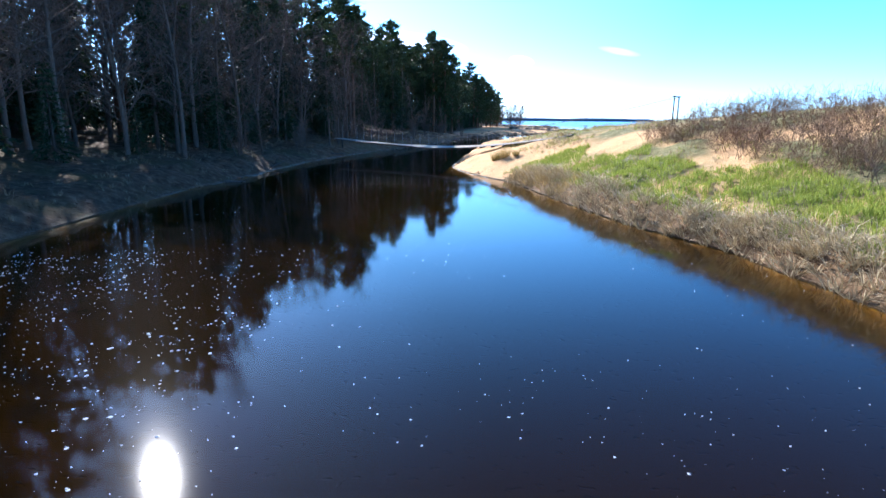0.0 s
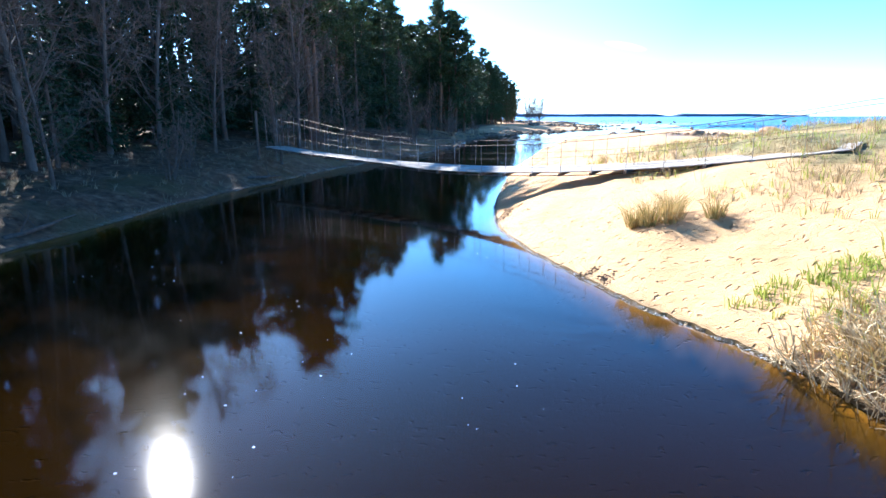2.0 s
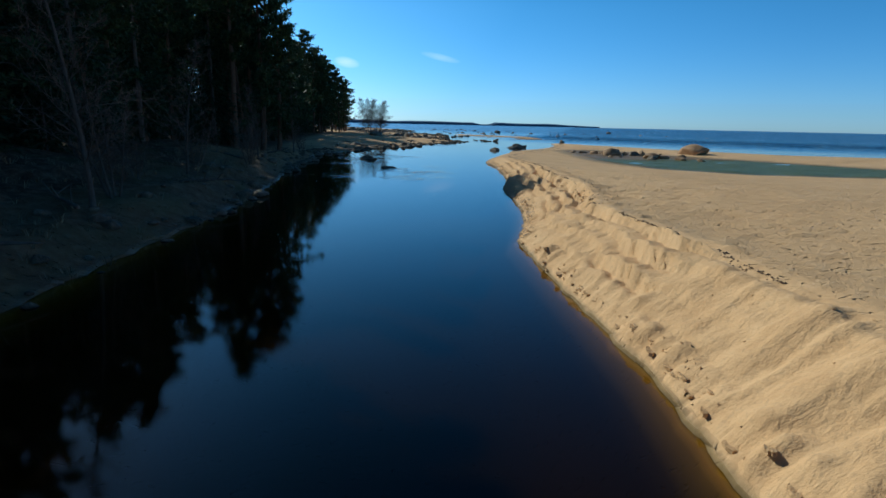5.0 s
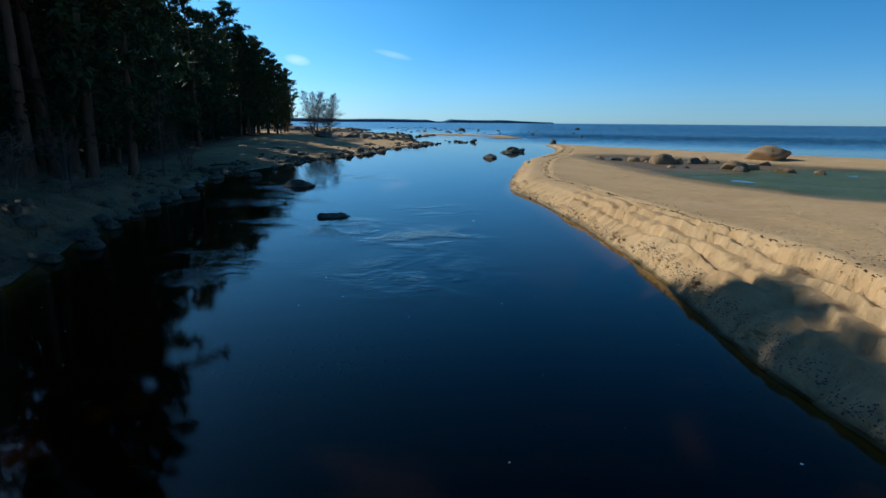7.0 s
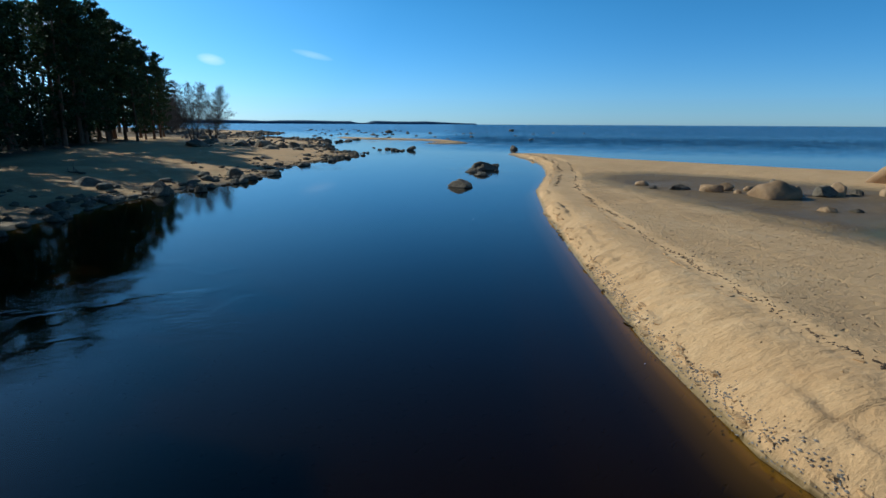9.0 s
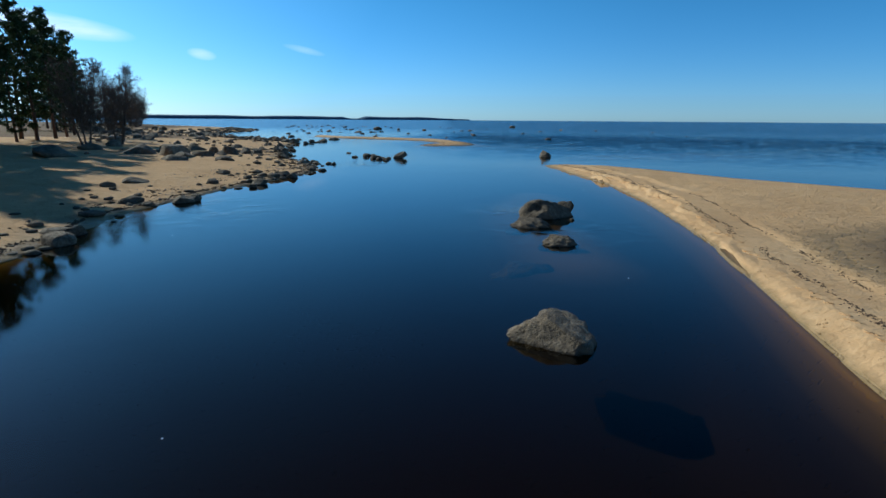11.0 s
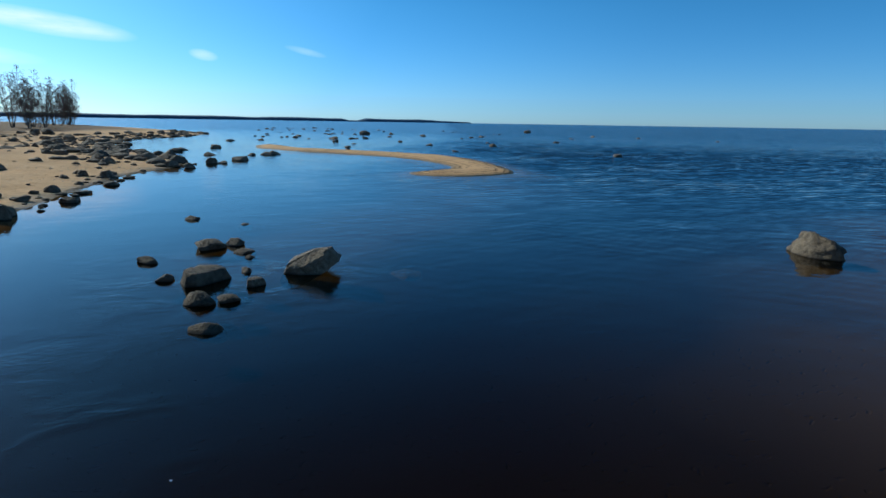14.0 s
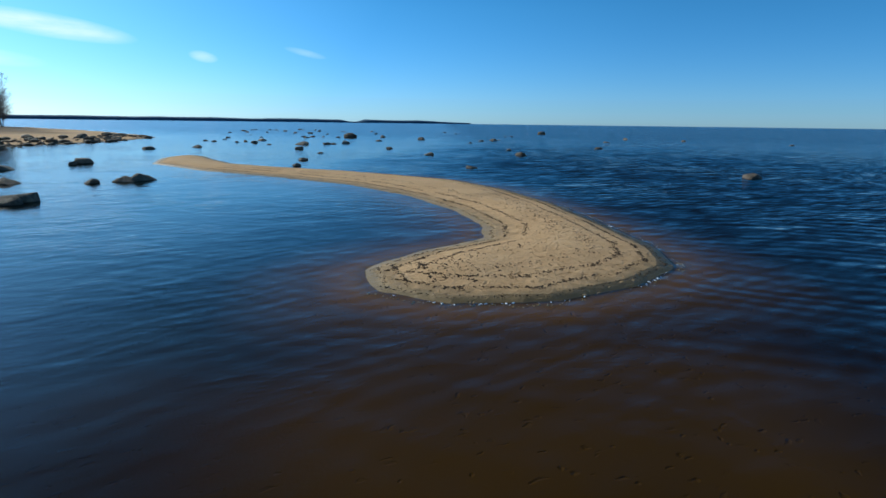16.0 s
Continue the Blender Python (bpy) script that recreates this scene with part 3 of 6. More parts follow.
LEFT_LAND = LEFT_SHORE + LEFT_FAR[1:] + [(-4900, 3000), (-4900, -4000), (-24, -4000)]


def lattice(px, py, scale, seed):
    """Smooth value noise, in -1..1, for arrays."""
    x, y = px / scale, py / scale
    ix, iy = np.floor(x).astype(np.int64), np.floor(y).astype(np.int64)
    fx, fy = smooth(x - ix), smooth(y - iy)

    def value(a, b):
        h = (a * 374761393 + b * 668265263 + seed * 974634777) & 0x7FFFFFFF
        h = ((h ^ (h >> 13)) * 1274126177) & 0x7FFFFFFF
        return ((h ^ (h >> 16)) & 0xFFFF) / 32767.5 - 1
    top = value(ix, iy) * (1 - fx) + value(ix + 1, iy) * fx
    low = value(ix, iy + 1) * (1 - fx) + value(ix + 1, iy + 1) * fx
    return top * (1 - fy) + low * fy


def soft_min(a, b, k=0.25):
    h = np.clip(0.5 + 0.5 * (b - a) / k, 0, 1)
    return b * (1 - h) + a * h - k * h * (1 - h)


def terrain(px, py):
    """Height of the ground, and how far it is forest litter, turf and green mud."""
    px, py = np.asarray(px, float), np.asarray(py, float)
    in_r, in_l, in_i = inside(px, py, RIGHT_LAND), inside(px, py, LEFT_LAND), inside(px, py, ISLAND)
    dr, ds = line_distance(px, py, RIGHT_RIVER), line_distance(px, py, RIGHT_SEA)
    dl = np.minimum(line_distance(px, py, LEFT_SHORE), line_distance(px, py, LEFT_FAR))
    di = line_distance(px, py, ISLAND + ISLAND[:1])
    n1, n2, n3 = lattice(px, py, 0.9, 1), lattice(px, py, 2.7, 2), lattice(px, py, 9, 3)
    qy = py + np.interp(py, [58, 82], [2.0, 0.0])
    # right bank: dune upstream, beach with a cut bank downstream
    top = np.interp(qy, [0, 58, 76, 100, 120, 140, 160, 180, 206], [2.2, 2.2, 2.2, 1.85, 1.7, 1.3, 1.0, 0.65, 0.28])
    run = line_place(px, py, RIGHT_RIVER)
    gully = lattice(run + 0.5 * dr, dr * 0.3, 0.75, 8) + 0.6 * lattice(run + 0.7 * dr, dr * 0.4, 0.38, 9)
    cut = (2.1 + 0.16 * n2 + 0.16 * lattice(run, dr * 0.2, 1.3, 10)) * np.clip(top / 1.3, 0.4, 1)
    beach = top * (0.72 * np.clip(dr / cut, 0, 1) ** 0.85 + 0.28 * smooth(dr / 11)) + 0.05 * n2 * smooth(dr / 3)
    beach = beach + 0.06 * gully * top / 2 * smooth(dr / 0.5) * (1 - smooth((dr - cut * 0.8) / 0.7))
    ledge = cut + 0.25 + 0.25 * lattice(run, dr * 0.1, 0.6, 11)
    beach = beach + 0.16 * top * smooth((py - 88) / 10) * (smooth((dr - ledge) / 0.22) - smooth((dr - ledge + 1.2) / 1.4))
    lump = np.maximum(lattice(px, py, 0.62, 12), 0) ** 2
    beach = beach + 0.10 * lump * smooth((dr - cut - 0.2) / 0.4) * (1 - smooth((dr - cut - 2.6) / 2.5))
    u = dr / cut
    stair = smooth((py - 82) / 7) * (1 - smooth((py - 124) / 12))
    some = smooth(0.55 + 0.9 * lattice(run, u * 0.8, 2.6, 14))
    phase = u * 3.6 + 0.3 * lattice(run, u * 0.1, 4.2, 15) + 0.22 * lattice(run, u * 0.5, 0.9, 16) + 0.1 * lattice(run, u * 0.5, 0.3, 33)
    frac = phase - np.floor(phase)
    beach = beach + 0.42 * top / 1.8 * stair * (0.35 + 0.65 * some) * smooth((u - 0.25) / 0.12) * (1 - smooth((u - 1.1) / 0.15)) * (0.5 - frac + smooth((frac - 0.88) / 0.10))
    rills = smooth((py - 57) / 4) * (1 - 0.8 * smooth((py - 118) / 22)) * (1 - 0.94 * stair)
    ridge = np.abs(lattice(run - 0.12 * dr, dr * 0.10, 0.75, 17)) * 0.55 + np.abs(lattice(run - 0.12 * dr, dr * 0.16, 0.31, 18)) * 0.45
    beach = beach + (0.26 + 0.12 * n2) * rills * (ridge - 0.33) * smooth((u - 0.08) / 0.2) * (1 - smooth((u - 1.0) / 0.3))
    crumble = np.maximum(lattice(run, dr * 0.5, 0.36, 34) + 0.6 * lattice(run, dr, 0.2, 35) - 0.1, 0)
    beach = beach - 0.16 * crumble * smooth((py - 57) / 4) * (1 - smooth((py - 112) / 10)) * smooth((u - 0.5) / 0.15) * (1 - smooth((u - 1.15) / 0.15)) * smooth(0.5 + 1.3 * lattice(run, u, 2.2, 36))
    lip = cut + 0.32 + 0.16 * lattice(run, dr * 0.05, 0.8, 19) + 0.07 * lattice(run, dr * 0.1, 0.22, 20)
    beach = beach + 0.17 * smooth((py - 84) / 10) * (1 - smooth((py - 168) / 20)) * (smooth((dr - lip) / 0.07) - smooth((dr - lip) / 1.6))
    scallop = np.abs(lattice(run, dr * 0.15, 0.52, 37))
    beach = beach + 0.16 * scallop * smooth((py - 57) / 4) * (1 - smooth((py - 110) / 20)) * smooth((dr + 0.02) / 0.1) * (1 - smooth((u - 0.22) / 0.12))
    lobe = np.maximum(lattice(run, dr * 0.3, 3.4, 38) - 0.1, 0) * smooth((py - 108) / 10)
    beach = beach + 0.45 * lobe * smooth(dr / 0.25) * (1 - smooth((u - 0.36 - 0.08 * lattice(run, dr, 0.5, 39)) / 0.10))
    toe = np.maximum(lattice(run, dr, 0.34, 23), 0) * smooth(0.2 + lattice(run, dr * 0.4, 1.7, 24))
    beach = beach + 0.13 * toe * smooth(dr / 0.12) * (1 - smooth((u - 0.3) / 0.25)) * np.clip(top / 1.5, 0.5, 1)
    brink = 0.75 + 0.25 * lattice(run, dr * 0.1, 0.9, 26) + 0.1 * lattice(run, dr * 0.2, 0.3, 27)
    beach = beach + 0.16 * smooth((py - 160) / 15) * (smooth((dr - brink) / 0.09) - smooth((dr - brink + 0.5) / 1.5))
    tread = np.maximum(lattice(px, py, 0.34, 28) - 0.35, 0) * smooth(0.4 + 1.2 * lattice(px, py, 4.5, 29))
    beach = beach - 0.13 * tread * smooth((dr - cut - 0.6) / 0.6)
    beach = soft_min(beach, 0.01 + 0.075 * ds, 0.2)
    high = np.interp(qy, [8, 15, 32, 45, 58, 72], [6.0, 7.6, 7.8, 5.4, 4.2, 2.4])
    dune = high * np.tanh(dr / (high * 2.35)) + (0.16 * n2 + 0.10 * n1) * smooth(dr / 3) + 0.3 * n3 * smooth(dr / 9)
    dune = dune + (0.4 + 0.2 * n1) * smooth(dr / 0.6) * (1 - smooth((dr - 1) / 5)) * (1 - smooth((qy - 38) / 6))
    dune = soft_min(dune, 0.01 + 0.10 * ds, 0.3)
    k = smooth((qy - 58) / 12)
    right = dune * (1 - k) + beach * k
    dp = line_distance(px, py, POND + POND[:1])
    in_p = inside(px, py, POND)
    right = np.where(in_p, np.where(py < 143, 0.04, 0.055) + 0.035 * n2 - 0.012 * smooth(dp / 4) + 0.01 * n1, soft_min(right, 0.05 + 0.055 * dp, 0.15))
    # left bank: wooded bank upstream, low stony beach at the mouth
    bank = 0.95 * smooth(dl / (2.6 + 0.8 * n2)) + 1.5 * smooth((dl - 1) / 15) + 1.4 * smooth((dl - 12) / 40) + (0.22 * n1 + 0.18 * n2) * smooth(dl / 1.5) + 0.25 * n3 * smooth(dl / 6)
    shore = 1.7 * np.tanh(0.075 * dl / 1.7) + (0.05 * n1 + 0.06 * n2) * smooth(dl / 2)
    k = smooth((py - 128) / 35)
    left = bank * (1 - k) + shore * k
    bar = 0.05 * smooth(di / 0.9) + 0.27 * smooth(di / 3.2) + 0.03 * n2 * smooth(di / 2)
    dmin = np.minimum(np.minimum(dr, ds), np.minimum(dl, di))
    shelf = np.interp(px * 0.75 + py * 0.66, [115, 150, 175, 260], [0.80, 0.42, 0.13, 0.08])
    shelf = np.where(py < 44, 0.9, shelf)
    bed = -np.minimum(shelf * dmin + np.where(py < 42, 0.5 * smooth(dmin / 0.3), 0), np.interp(py, [42, 62], [0.5, 1.5])) - 0.01 + 0.10 * n3 * smooth(dmin / 4)
    ridge = line_distance(px, py, [(45.6, 174.2), (47.6, 178), (50.3, 182.2), (52.4, 185), (54.3, 187.4), (56, 190)])
    bed = np.maximum(bed, -0.08 - 0.1 * smooth((183 - py) / 4) - 0.15 * np.maximum(ridge - 0.6, 0) - 0.05 * np.maximum(py - 186, 0))
    trail = line_distance(px, py, [(61, 224), (68, 229), (73, 234), (79, 241)])
    bed = np.maximum(bed, -0.27 - 0.06 * np.maximum(trail - 2.0, 0) + 0.08 * n3 + 0.03 * n2)
    bed = np.maximum(bed, -0.26 - 0.035 * np.maximum(np.hypot(px - 79, py - 241) - 3, 0) + 0.05 * n2)
    shoal = line_distance(px, py, [(71, 206), (78, 211), (90, 214), (104, 212)])
    bed = np.maximum(bed, -0.13 - 0.045 * np.maximum(shoal - 1.5, 0) + 0.07 * n3 + 0.05 * n2)
    bed = np.minimum(bed, -0.02 - 0.06 * np.minimum(dmin, 3))
    z = np.where(in_r, right, np.where(in_l, left, np.where(in_i, bar, bed)))
    # wood litter, carried on over left-shore sand to put the trees' shade into its colour
    litter = np.where(in_l | (bed > -0.25) & (dl < 1.0), 1 - smooth((py - 165) / 42), 0)
    sandy = (0.15 + 0.45 * smooth((py - 112) / 40) + 0.4 * smooth((py - 160) / 15)) * smooth((py - 56) / 22) * (1 - smooth((dl - 4 - 2.5 * n2 - 9 * smooth((py - 118) / 40)) / 4)) * (0.75 + 0.2 * n1)
    litter = litter * (1 - np.clip(sandy, 0, 0.9))
    litter = np.maximum(litter, np.where((in_r | (dr < 0.8)) & (qy < 48), (1 - smooth((dr - 1.3 - 0.5 * n1) / 0.9)) * (1 - smooth((qy + 1.5 * n2 - 40) / 3)) * 0.85, 0))
    fe = line_distance(px, py, FOREST_EDGE)
    wooded = inside(px, py, [(-4000, -60)] + FOREST_EDGE + [(12, 262), (-10, 300), (-4000, 300)])
    litter = np.maximum(litter, np.where(in_l & (py > 100), np.where(wooded, 1, 1 - smooth(fe / 5)) * smooth(dl / 3), 0))
    litter = np.maximum(litter, np.where(in_l & (py > 262), 0.8 * smooth((dl - 14 + 6 * n3) / 12), 0))
    turf = np.where(in_r, smooth((dr - 1.2 - 0.6 * n1) / 1.5) * (1 - smooth((qy + 0.8 * (px - 4) - 42 + 3 * n2) / 8)), 0)
    turf = np.maximum(turf, np.where(in_r, smooth((dr - 5 - 2 * n2) / 3) * (1 - smooth((qy - 58) / 8)), 0))
    turf = turf * smooth(0.75 + 0.9 * n2 + 0.5 * n1) * smooth(np.hypot((px - 13.2) / 3.0, (py - 38.2) / 3.8) * 1.6 - 0.9)
    mud = np.where(in_r & in_p, smooth(dp / 2.5) * (1 - smooth((py - 141 + 3 * n2) / 6)), 0)
    return z, np.clip(litter, 0, 1), np.clip(turf, 0, 1), mud, np.where(in_r & in_p, smooth(dp / 1.6), 0)


def ground_z(x, y):
    return float(terrain(np.array([x]), np.array([y]))[0][0])


def steps(*runs):
    """Grid lines: runs of (from, to, step)."""
    out = []
    for a, b, s in runs:
        out += list(np.arange(a, b - 1e-6, s))
    return np.array(out + [runs[-1][1]])


gx = steps((-4900, -900, 800), (-900, -200, 100), (-200, -60, 14), (-60, -22, 2), (-22, 0, 0.7), (0, 32, 0.4), (32, 100, 0.55), (100, 140, 4), (140, 400, 26), (400, 4900, 500))
gy = steps((-900, -100, 200), (-100, -8, 8), (-8, 10, 1.0), (10, 62, 0.45), (62, 150, 0.5), (150, 215, 0.55), (215, 315, 0.7), (315, 420, 5), (420, 900, 40), (900, 4900, 500))
GX, GY = np.meshgrid(gx, gy)
GZ, ZL, ZT, ZM, ZW = terrain(GX.ravel(), GY.ravel())
nx, ny = len(gx), len(gy)


def earth(name, x, y, z, zones, across, face=1.0):
    """A sheet of ground from rows of points, with the layers that its material reads."""
    rows = len(x) // across
    q = (np.arange(rows - 1)[:, None] * across + np.arange(across - 1)[None, :]).ravel()
    me = bpy.data.meshes.new(name)
    me.from_pydata(np.stack([x, y, z], 1), [], np.stack([q, q + 1, q + across + 1, q + across], 1))
    me.polygons.foreach_set("use_smooth", [True] * len(me.polygons))
    layer = me.color_attributes.new("zone", "FLOAT_COLOR", "POINT")
    layer.data.foreach_set("color", np.stack(zones, 1).ravel())
    along_river, off = line_place(x, y, RIGHT_RIVER), line_distance(x, y, RIGHT_RIVER)
    slope = inside(x, y, RIGHT_LAND) * (1 - smooth((off - 2.3) / 0.9)) * smooth((y - 62) / 8) * smooth((215 - y) / 20) * face
    layer = me.color_attributes.new("bank", "FLOAT_COLOR", "POINT")
    layer.data.foreach_set("color", np.stack([along_river, off, slope, np.ones_like(x)], 1).ravel())
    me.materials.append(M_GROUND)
    return new(name, me)


flat_x, flat_y = GX.ravel(), GY.ravel()
off_river = line_distance(flat_x, flat_y, RIGHT_RIVER)
under_bank = inside(flat_x, flat_y, RIGHT_LAND) * smooth((off_river - 0.05) / 0.5) * (1 - smooth((off_river - 4.9) / 0.9)) * smooth((flat_y - 61) / 3) * (1 - smooth((flat_y - 196) / 3))
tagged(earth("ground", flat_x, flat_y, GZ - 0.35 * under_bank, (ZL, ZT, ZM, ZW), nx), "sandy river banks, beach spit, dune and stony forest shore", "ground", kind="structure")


def cut_bank():
    """The slumping sand bank along the river, in finer relief than the rest of the ground."""
    line = [Vector(p) for p in RIGHT_RIVER if 50 < p[1] < 206]
    for _ in range(2):          # round the corners of the line
        line = [line[0]] + [p for a, b in zip(line[:-1], line[1:]) for p in (a.lerp(b, 0.25), a.lerp(b, 0.75))] + [line[-1]]
    far = np.concatenate([[0], np.cumsum([(b - a).length for a, b in zip(line[:-1], line[1:])])])
    s = np.arange(far[0] + 6, far[-1] - 3, 0.105)
    cx, cy = np.interp(s, far, [p.x for p in line]), np.interp(s, far, [p.y for p in line])
    tx, ty = np.gradient(cx), np.gradient(cy)
    smear = np.ones(15) / 15
    tx, ty = np.convolve(np.pad(tx, 7, "edge"), smear, "valid"), np.convolve(np.pad(ty, 7, "edge"), smear, "valid")
    size = np.hypot(tx, ty)
    d = np.concatenate([np.arange(-0.7, 3.4, 0.088), np.arange(3.4, 6.7, 0.22)])
    x = (cx[:, None] + (ty / size)[:, None] * d[None, :]).ravel()
    y = (cy[:, None] - (tx / size)[:, None] * d[None, :]).ravel()
    z, litter, turf, mud, soaked = terrain(x, y)
    out = np.tile(d, len(s))
    edge = smooth((out - 5.9) / 0.6) + 1 - smooth((out + 0.7) / 0.5)
    ends = 1 - smooth((y - 60.5) / 2.5) * (1 - smooth((y - 198) / 2.5))
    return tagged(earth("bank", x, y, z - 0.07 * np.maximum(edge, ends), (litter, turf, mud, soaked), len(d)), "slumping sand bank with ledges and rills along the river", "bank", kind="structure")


cut_bank()
water = tagged(link_mesh("water", [(-4900, -900, 0), (4900, -900, 0), (4900, 4900, 0), (-4900, 4900, 0)], [(0, 1, 2, 3)], M_WATER),
               "dark brown calm river opening into a blue rippled sea", "water", kind="structure")


# ---- far shore on the horizon ----
def far_shore():
    s = Soup()
    rng = random.Random(4)
    xs = [-4600 + 60 * k for k in range(120)]
    prev = None
    for x in xs:
        if x > 2536:
            break
        fade = min(1.0, (2560 - x) / 500)
        h = 6 + 16 * fade + 4 * noise.noise((x * 0.004, 1, 2)) + rng.uniform(-0.8, 0.8)
        if 1480 < x < 1640:
            h *= 0.35
        y = 4000 + 60 * noise.noise((x * 0.002, 5, 0))
        n = len(s.v)
        s.v += [(x, y - 30, -0.5), (x, y - 20, h * 0.7), (x, y + 40, h), (x, y + 200, -0.5)]
        if prev is not None:
            s.f += [(prev + i, n + i, n + i + 1, prev + i + 1) for i in range(3)]
        prev = n
    return tagged(s.object("backdrop", M_FAR), "distant low wooded shore with blue haze in its colour, on the horizon", "far shore", kind="structure")


far_shore()


# ---- trees ----
def crooked(rng, p, d, length, n, wander, lift=0.0):
    pts = [Vector(p)]
    d = Vector(d).normalized()
    for _ in range(n):
        d = (d + Vector((rng.uniform(-1, 1), rng.uniform(-1, 1), rng.uniform(-1, 1) + lift)) * wander).normalized()
        pts.append(pts[-1] + d * (length / n))
    return pts


def unit(rng):
    while True:
        v = Vector((rng.uniform(-1, 1), rng.uniform(-1, 1), rng.uniform(-1, 1)))
        if 0.05 < v.length < 1:
            return v.normalized()


def tuft(s, rng, p, count, size, width, up=0.25):
    for _ in range(count):
        d = (unit(rng) + Vector((0, 0, up))).normalized()
        side = d.cross(unit(rng)).normalized()
        s.blade(Vector(p) + d * size * 0.1, d, side, size * rng.uniform(0.6, 1.2), width)


def pine(seed, height, crown_from, spread, label, dense=1.0, per=6):
    rng = random.Random(seed)
    root = tagged(new("pine_tree"), label, "tree", "pines of the wood")
    lean = Vector((rng.uniform(-0.03, 0.03), rng.uniform(-0.03, 0.03), 1))
    axis = crooked(rng, (0, 0, -0.4), lean, height, 9, 0.035, 0.2)
    r0 = height * 0.0125 + 0.03
    trunk = Soup()
    trunk.tube(axis, [r0 * (1.25 if k == 0 else 1) * (1 - 0.92 * k / 9) + 0.015 for k in range(10)], 8)
    for _ in range(10):   # dead snags on the bare stem
        h = rng.uniform(0.15, crown_from)
        p = axis[0].lerp(axis[-1], h)
        a = rng.uniform(0, 6.28)
        trunk.tube(crooked(rng, p, (math.cos(a), math.sin(a), -0.1), rng.uniform(0.5, 1.6), 2, 0.2), [0.03, 0.02, 0.006], 3)
    crown = Soup()
    n = int(38 * dense)
    for k in range(n):
        f = crown_from + (1 - crown_from) * ((k + rng.random()) / n) ** 0.9
        i = min(int(f * 9), 8)
        p = axis[i].lerp(axis[i + 1], f * 9 - i)
        g = (f - crown_from) / (1 - crown_from)
        reach = spread * (0.35 + 0.65 * math.sin(math.pi * min(1, 0.18 + 0.86 * g))) * rng.uniform(0.35, 1.4)
        if g > 0.92:
            reach *= 0.6
        a = k * 2.4 + rng.uniform(-0.6, 0.6)
        pts = crooked(rng, p, (math.cos(a), math.sin(a), rng.uniform(-0.15, 0.45)), reach, 4, 0.22, 0.25)
        trunk.tube(pts, [0.055 * (1 - g * 0.6), 0.045 * (1 - g * 0.6), 0.03, 0.02, 0.008], 3)
        for j in range(1, 5):
            m = 1 + 2 * j if j > 1 else 2
            for _ in range(m):
                off = unit(rng) * rng.uniform(0.1, 0.6) * (0.6 + 0.14 * j)
                off.z *= 0.45
                q = pts[j].lerp(pts[j - 1], rng.random() * 0.7) + off
                tuft(crown, rng, q, per, 0.48 if per > 5 else 0.66, 0.18 if per > 5 else 0.32)
    trunk.object("trunk", M_BARK, root, True)
    crown.object("crown", M_NEEDLE, root, label="dark green tufts of needles")
    return root


def spruce(seed, height, label, per=4):
    rng = random.Random(seed)
    root = tagged(new("spruce_tree"), label, "tree", "spruces of the wood")
    trunk, crown = Soup(), Soup()
    trunk.tube([(0, 0, -0.4), (0, 0, height * 0.5), (0, 0, height)], [height * 0.012 + 0.03, height * 0.007 + 0.02, 0.01], 7)
    levels = int(height * 2.1)
    for k in range(levels):
        f = 0.1 + 0.9 * k / levels
        z = height * f
        reach = (1 - f) * height * 0.2 + 0.25
        for j in range(6):
            a = k * 0.9 + j * 1.05 + rng.uniform(-0.25, 0.25)
            rr = reach * rng.uniform(0.7, 1.15)
            d = Vector((math.cos(a), math.sin(a), -0.28))
            trunk.blade((0, 0, z), d, Vector((-d.y, d.x, 0.3)).normalized(), rr, 0.05)
            steps_n = max(2, int(rr * 3.2))
            for i in range(steps_n):
                q = Vector((0, 0, z)) + d * rr * (0.25 + 0.75 * (i + rng.random()) / steps_n)
                for _ in range(per):
                    e = (d + unit(rng) * 0.9 + Vector((0, 0, -0.25))).normalized()
                    crown.blade(q, e, e.cross(unit(rng)).normalized(), rng.uniform(0.3, 0.6), 0.16 if per > 2 else 0.3)
    trunk.object("trunk", M_GREYBARK, root)
    crown.object("crown", M_SPRUCE, root, label="dense dark green needles")
    return root


def grow(s, twigs, rng, p, d, length, radius, depth, wander=0.16):
    if depth == 0:
        s.tube(crooked(rng, p, d, length, 1, wander, 0.25), [radius, radius * 0.4], 3)
        return
    pts = crooked(rng, p, d, length, 4, wander, 0.25)
    s.tube(pts, [radius * (1 - 0.14 * k) for k in range(5)], 3)
    kids = rng.choice((3, 4, 4, 5))
    for k in range(kids):
        i = rng.choice((2, 3, 3, 4)) if k else 4
        e = (Vector(d) * 0.7 + unit(rng) * 0.95 + Vector((0, 0, 0.14))).normalized()
        grow(s if depth > 2 else twigs, twigs, rng, pts[i], e, length * rng.uniform(0.55, 0.78), max(radius * 0.5, 0.009), depth - 1, 0.2)


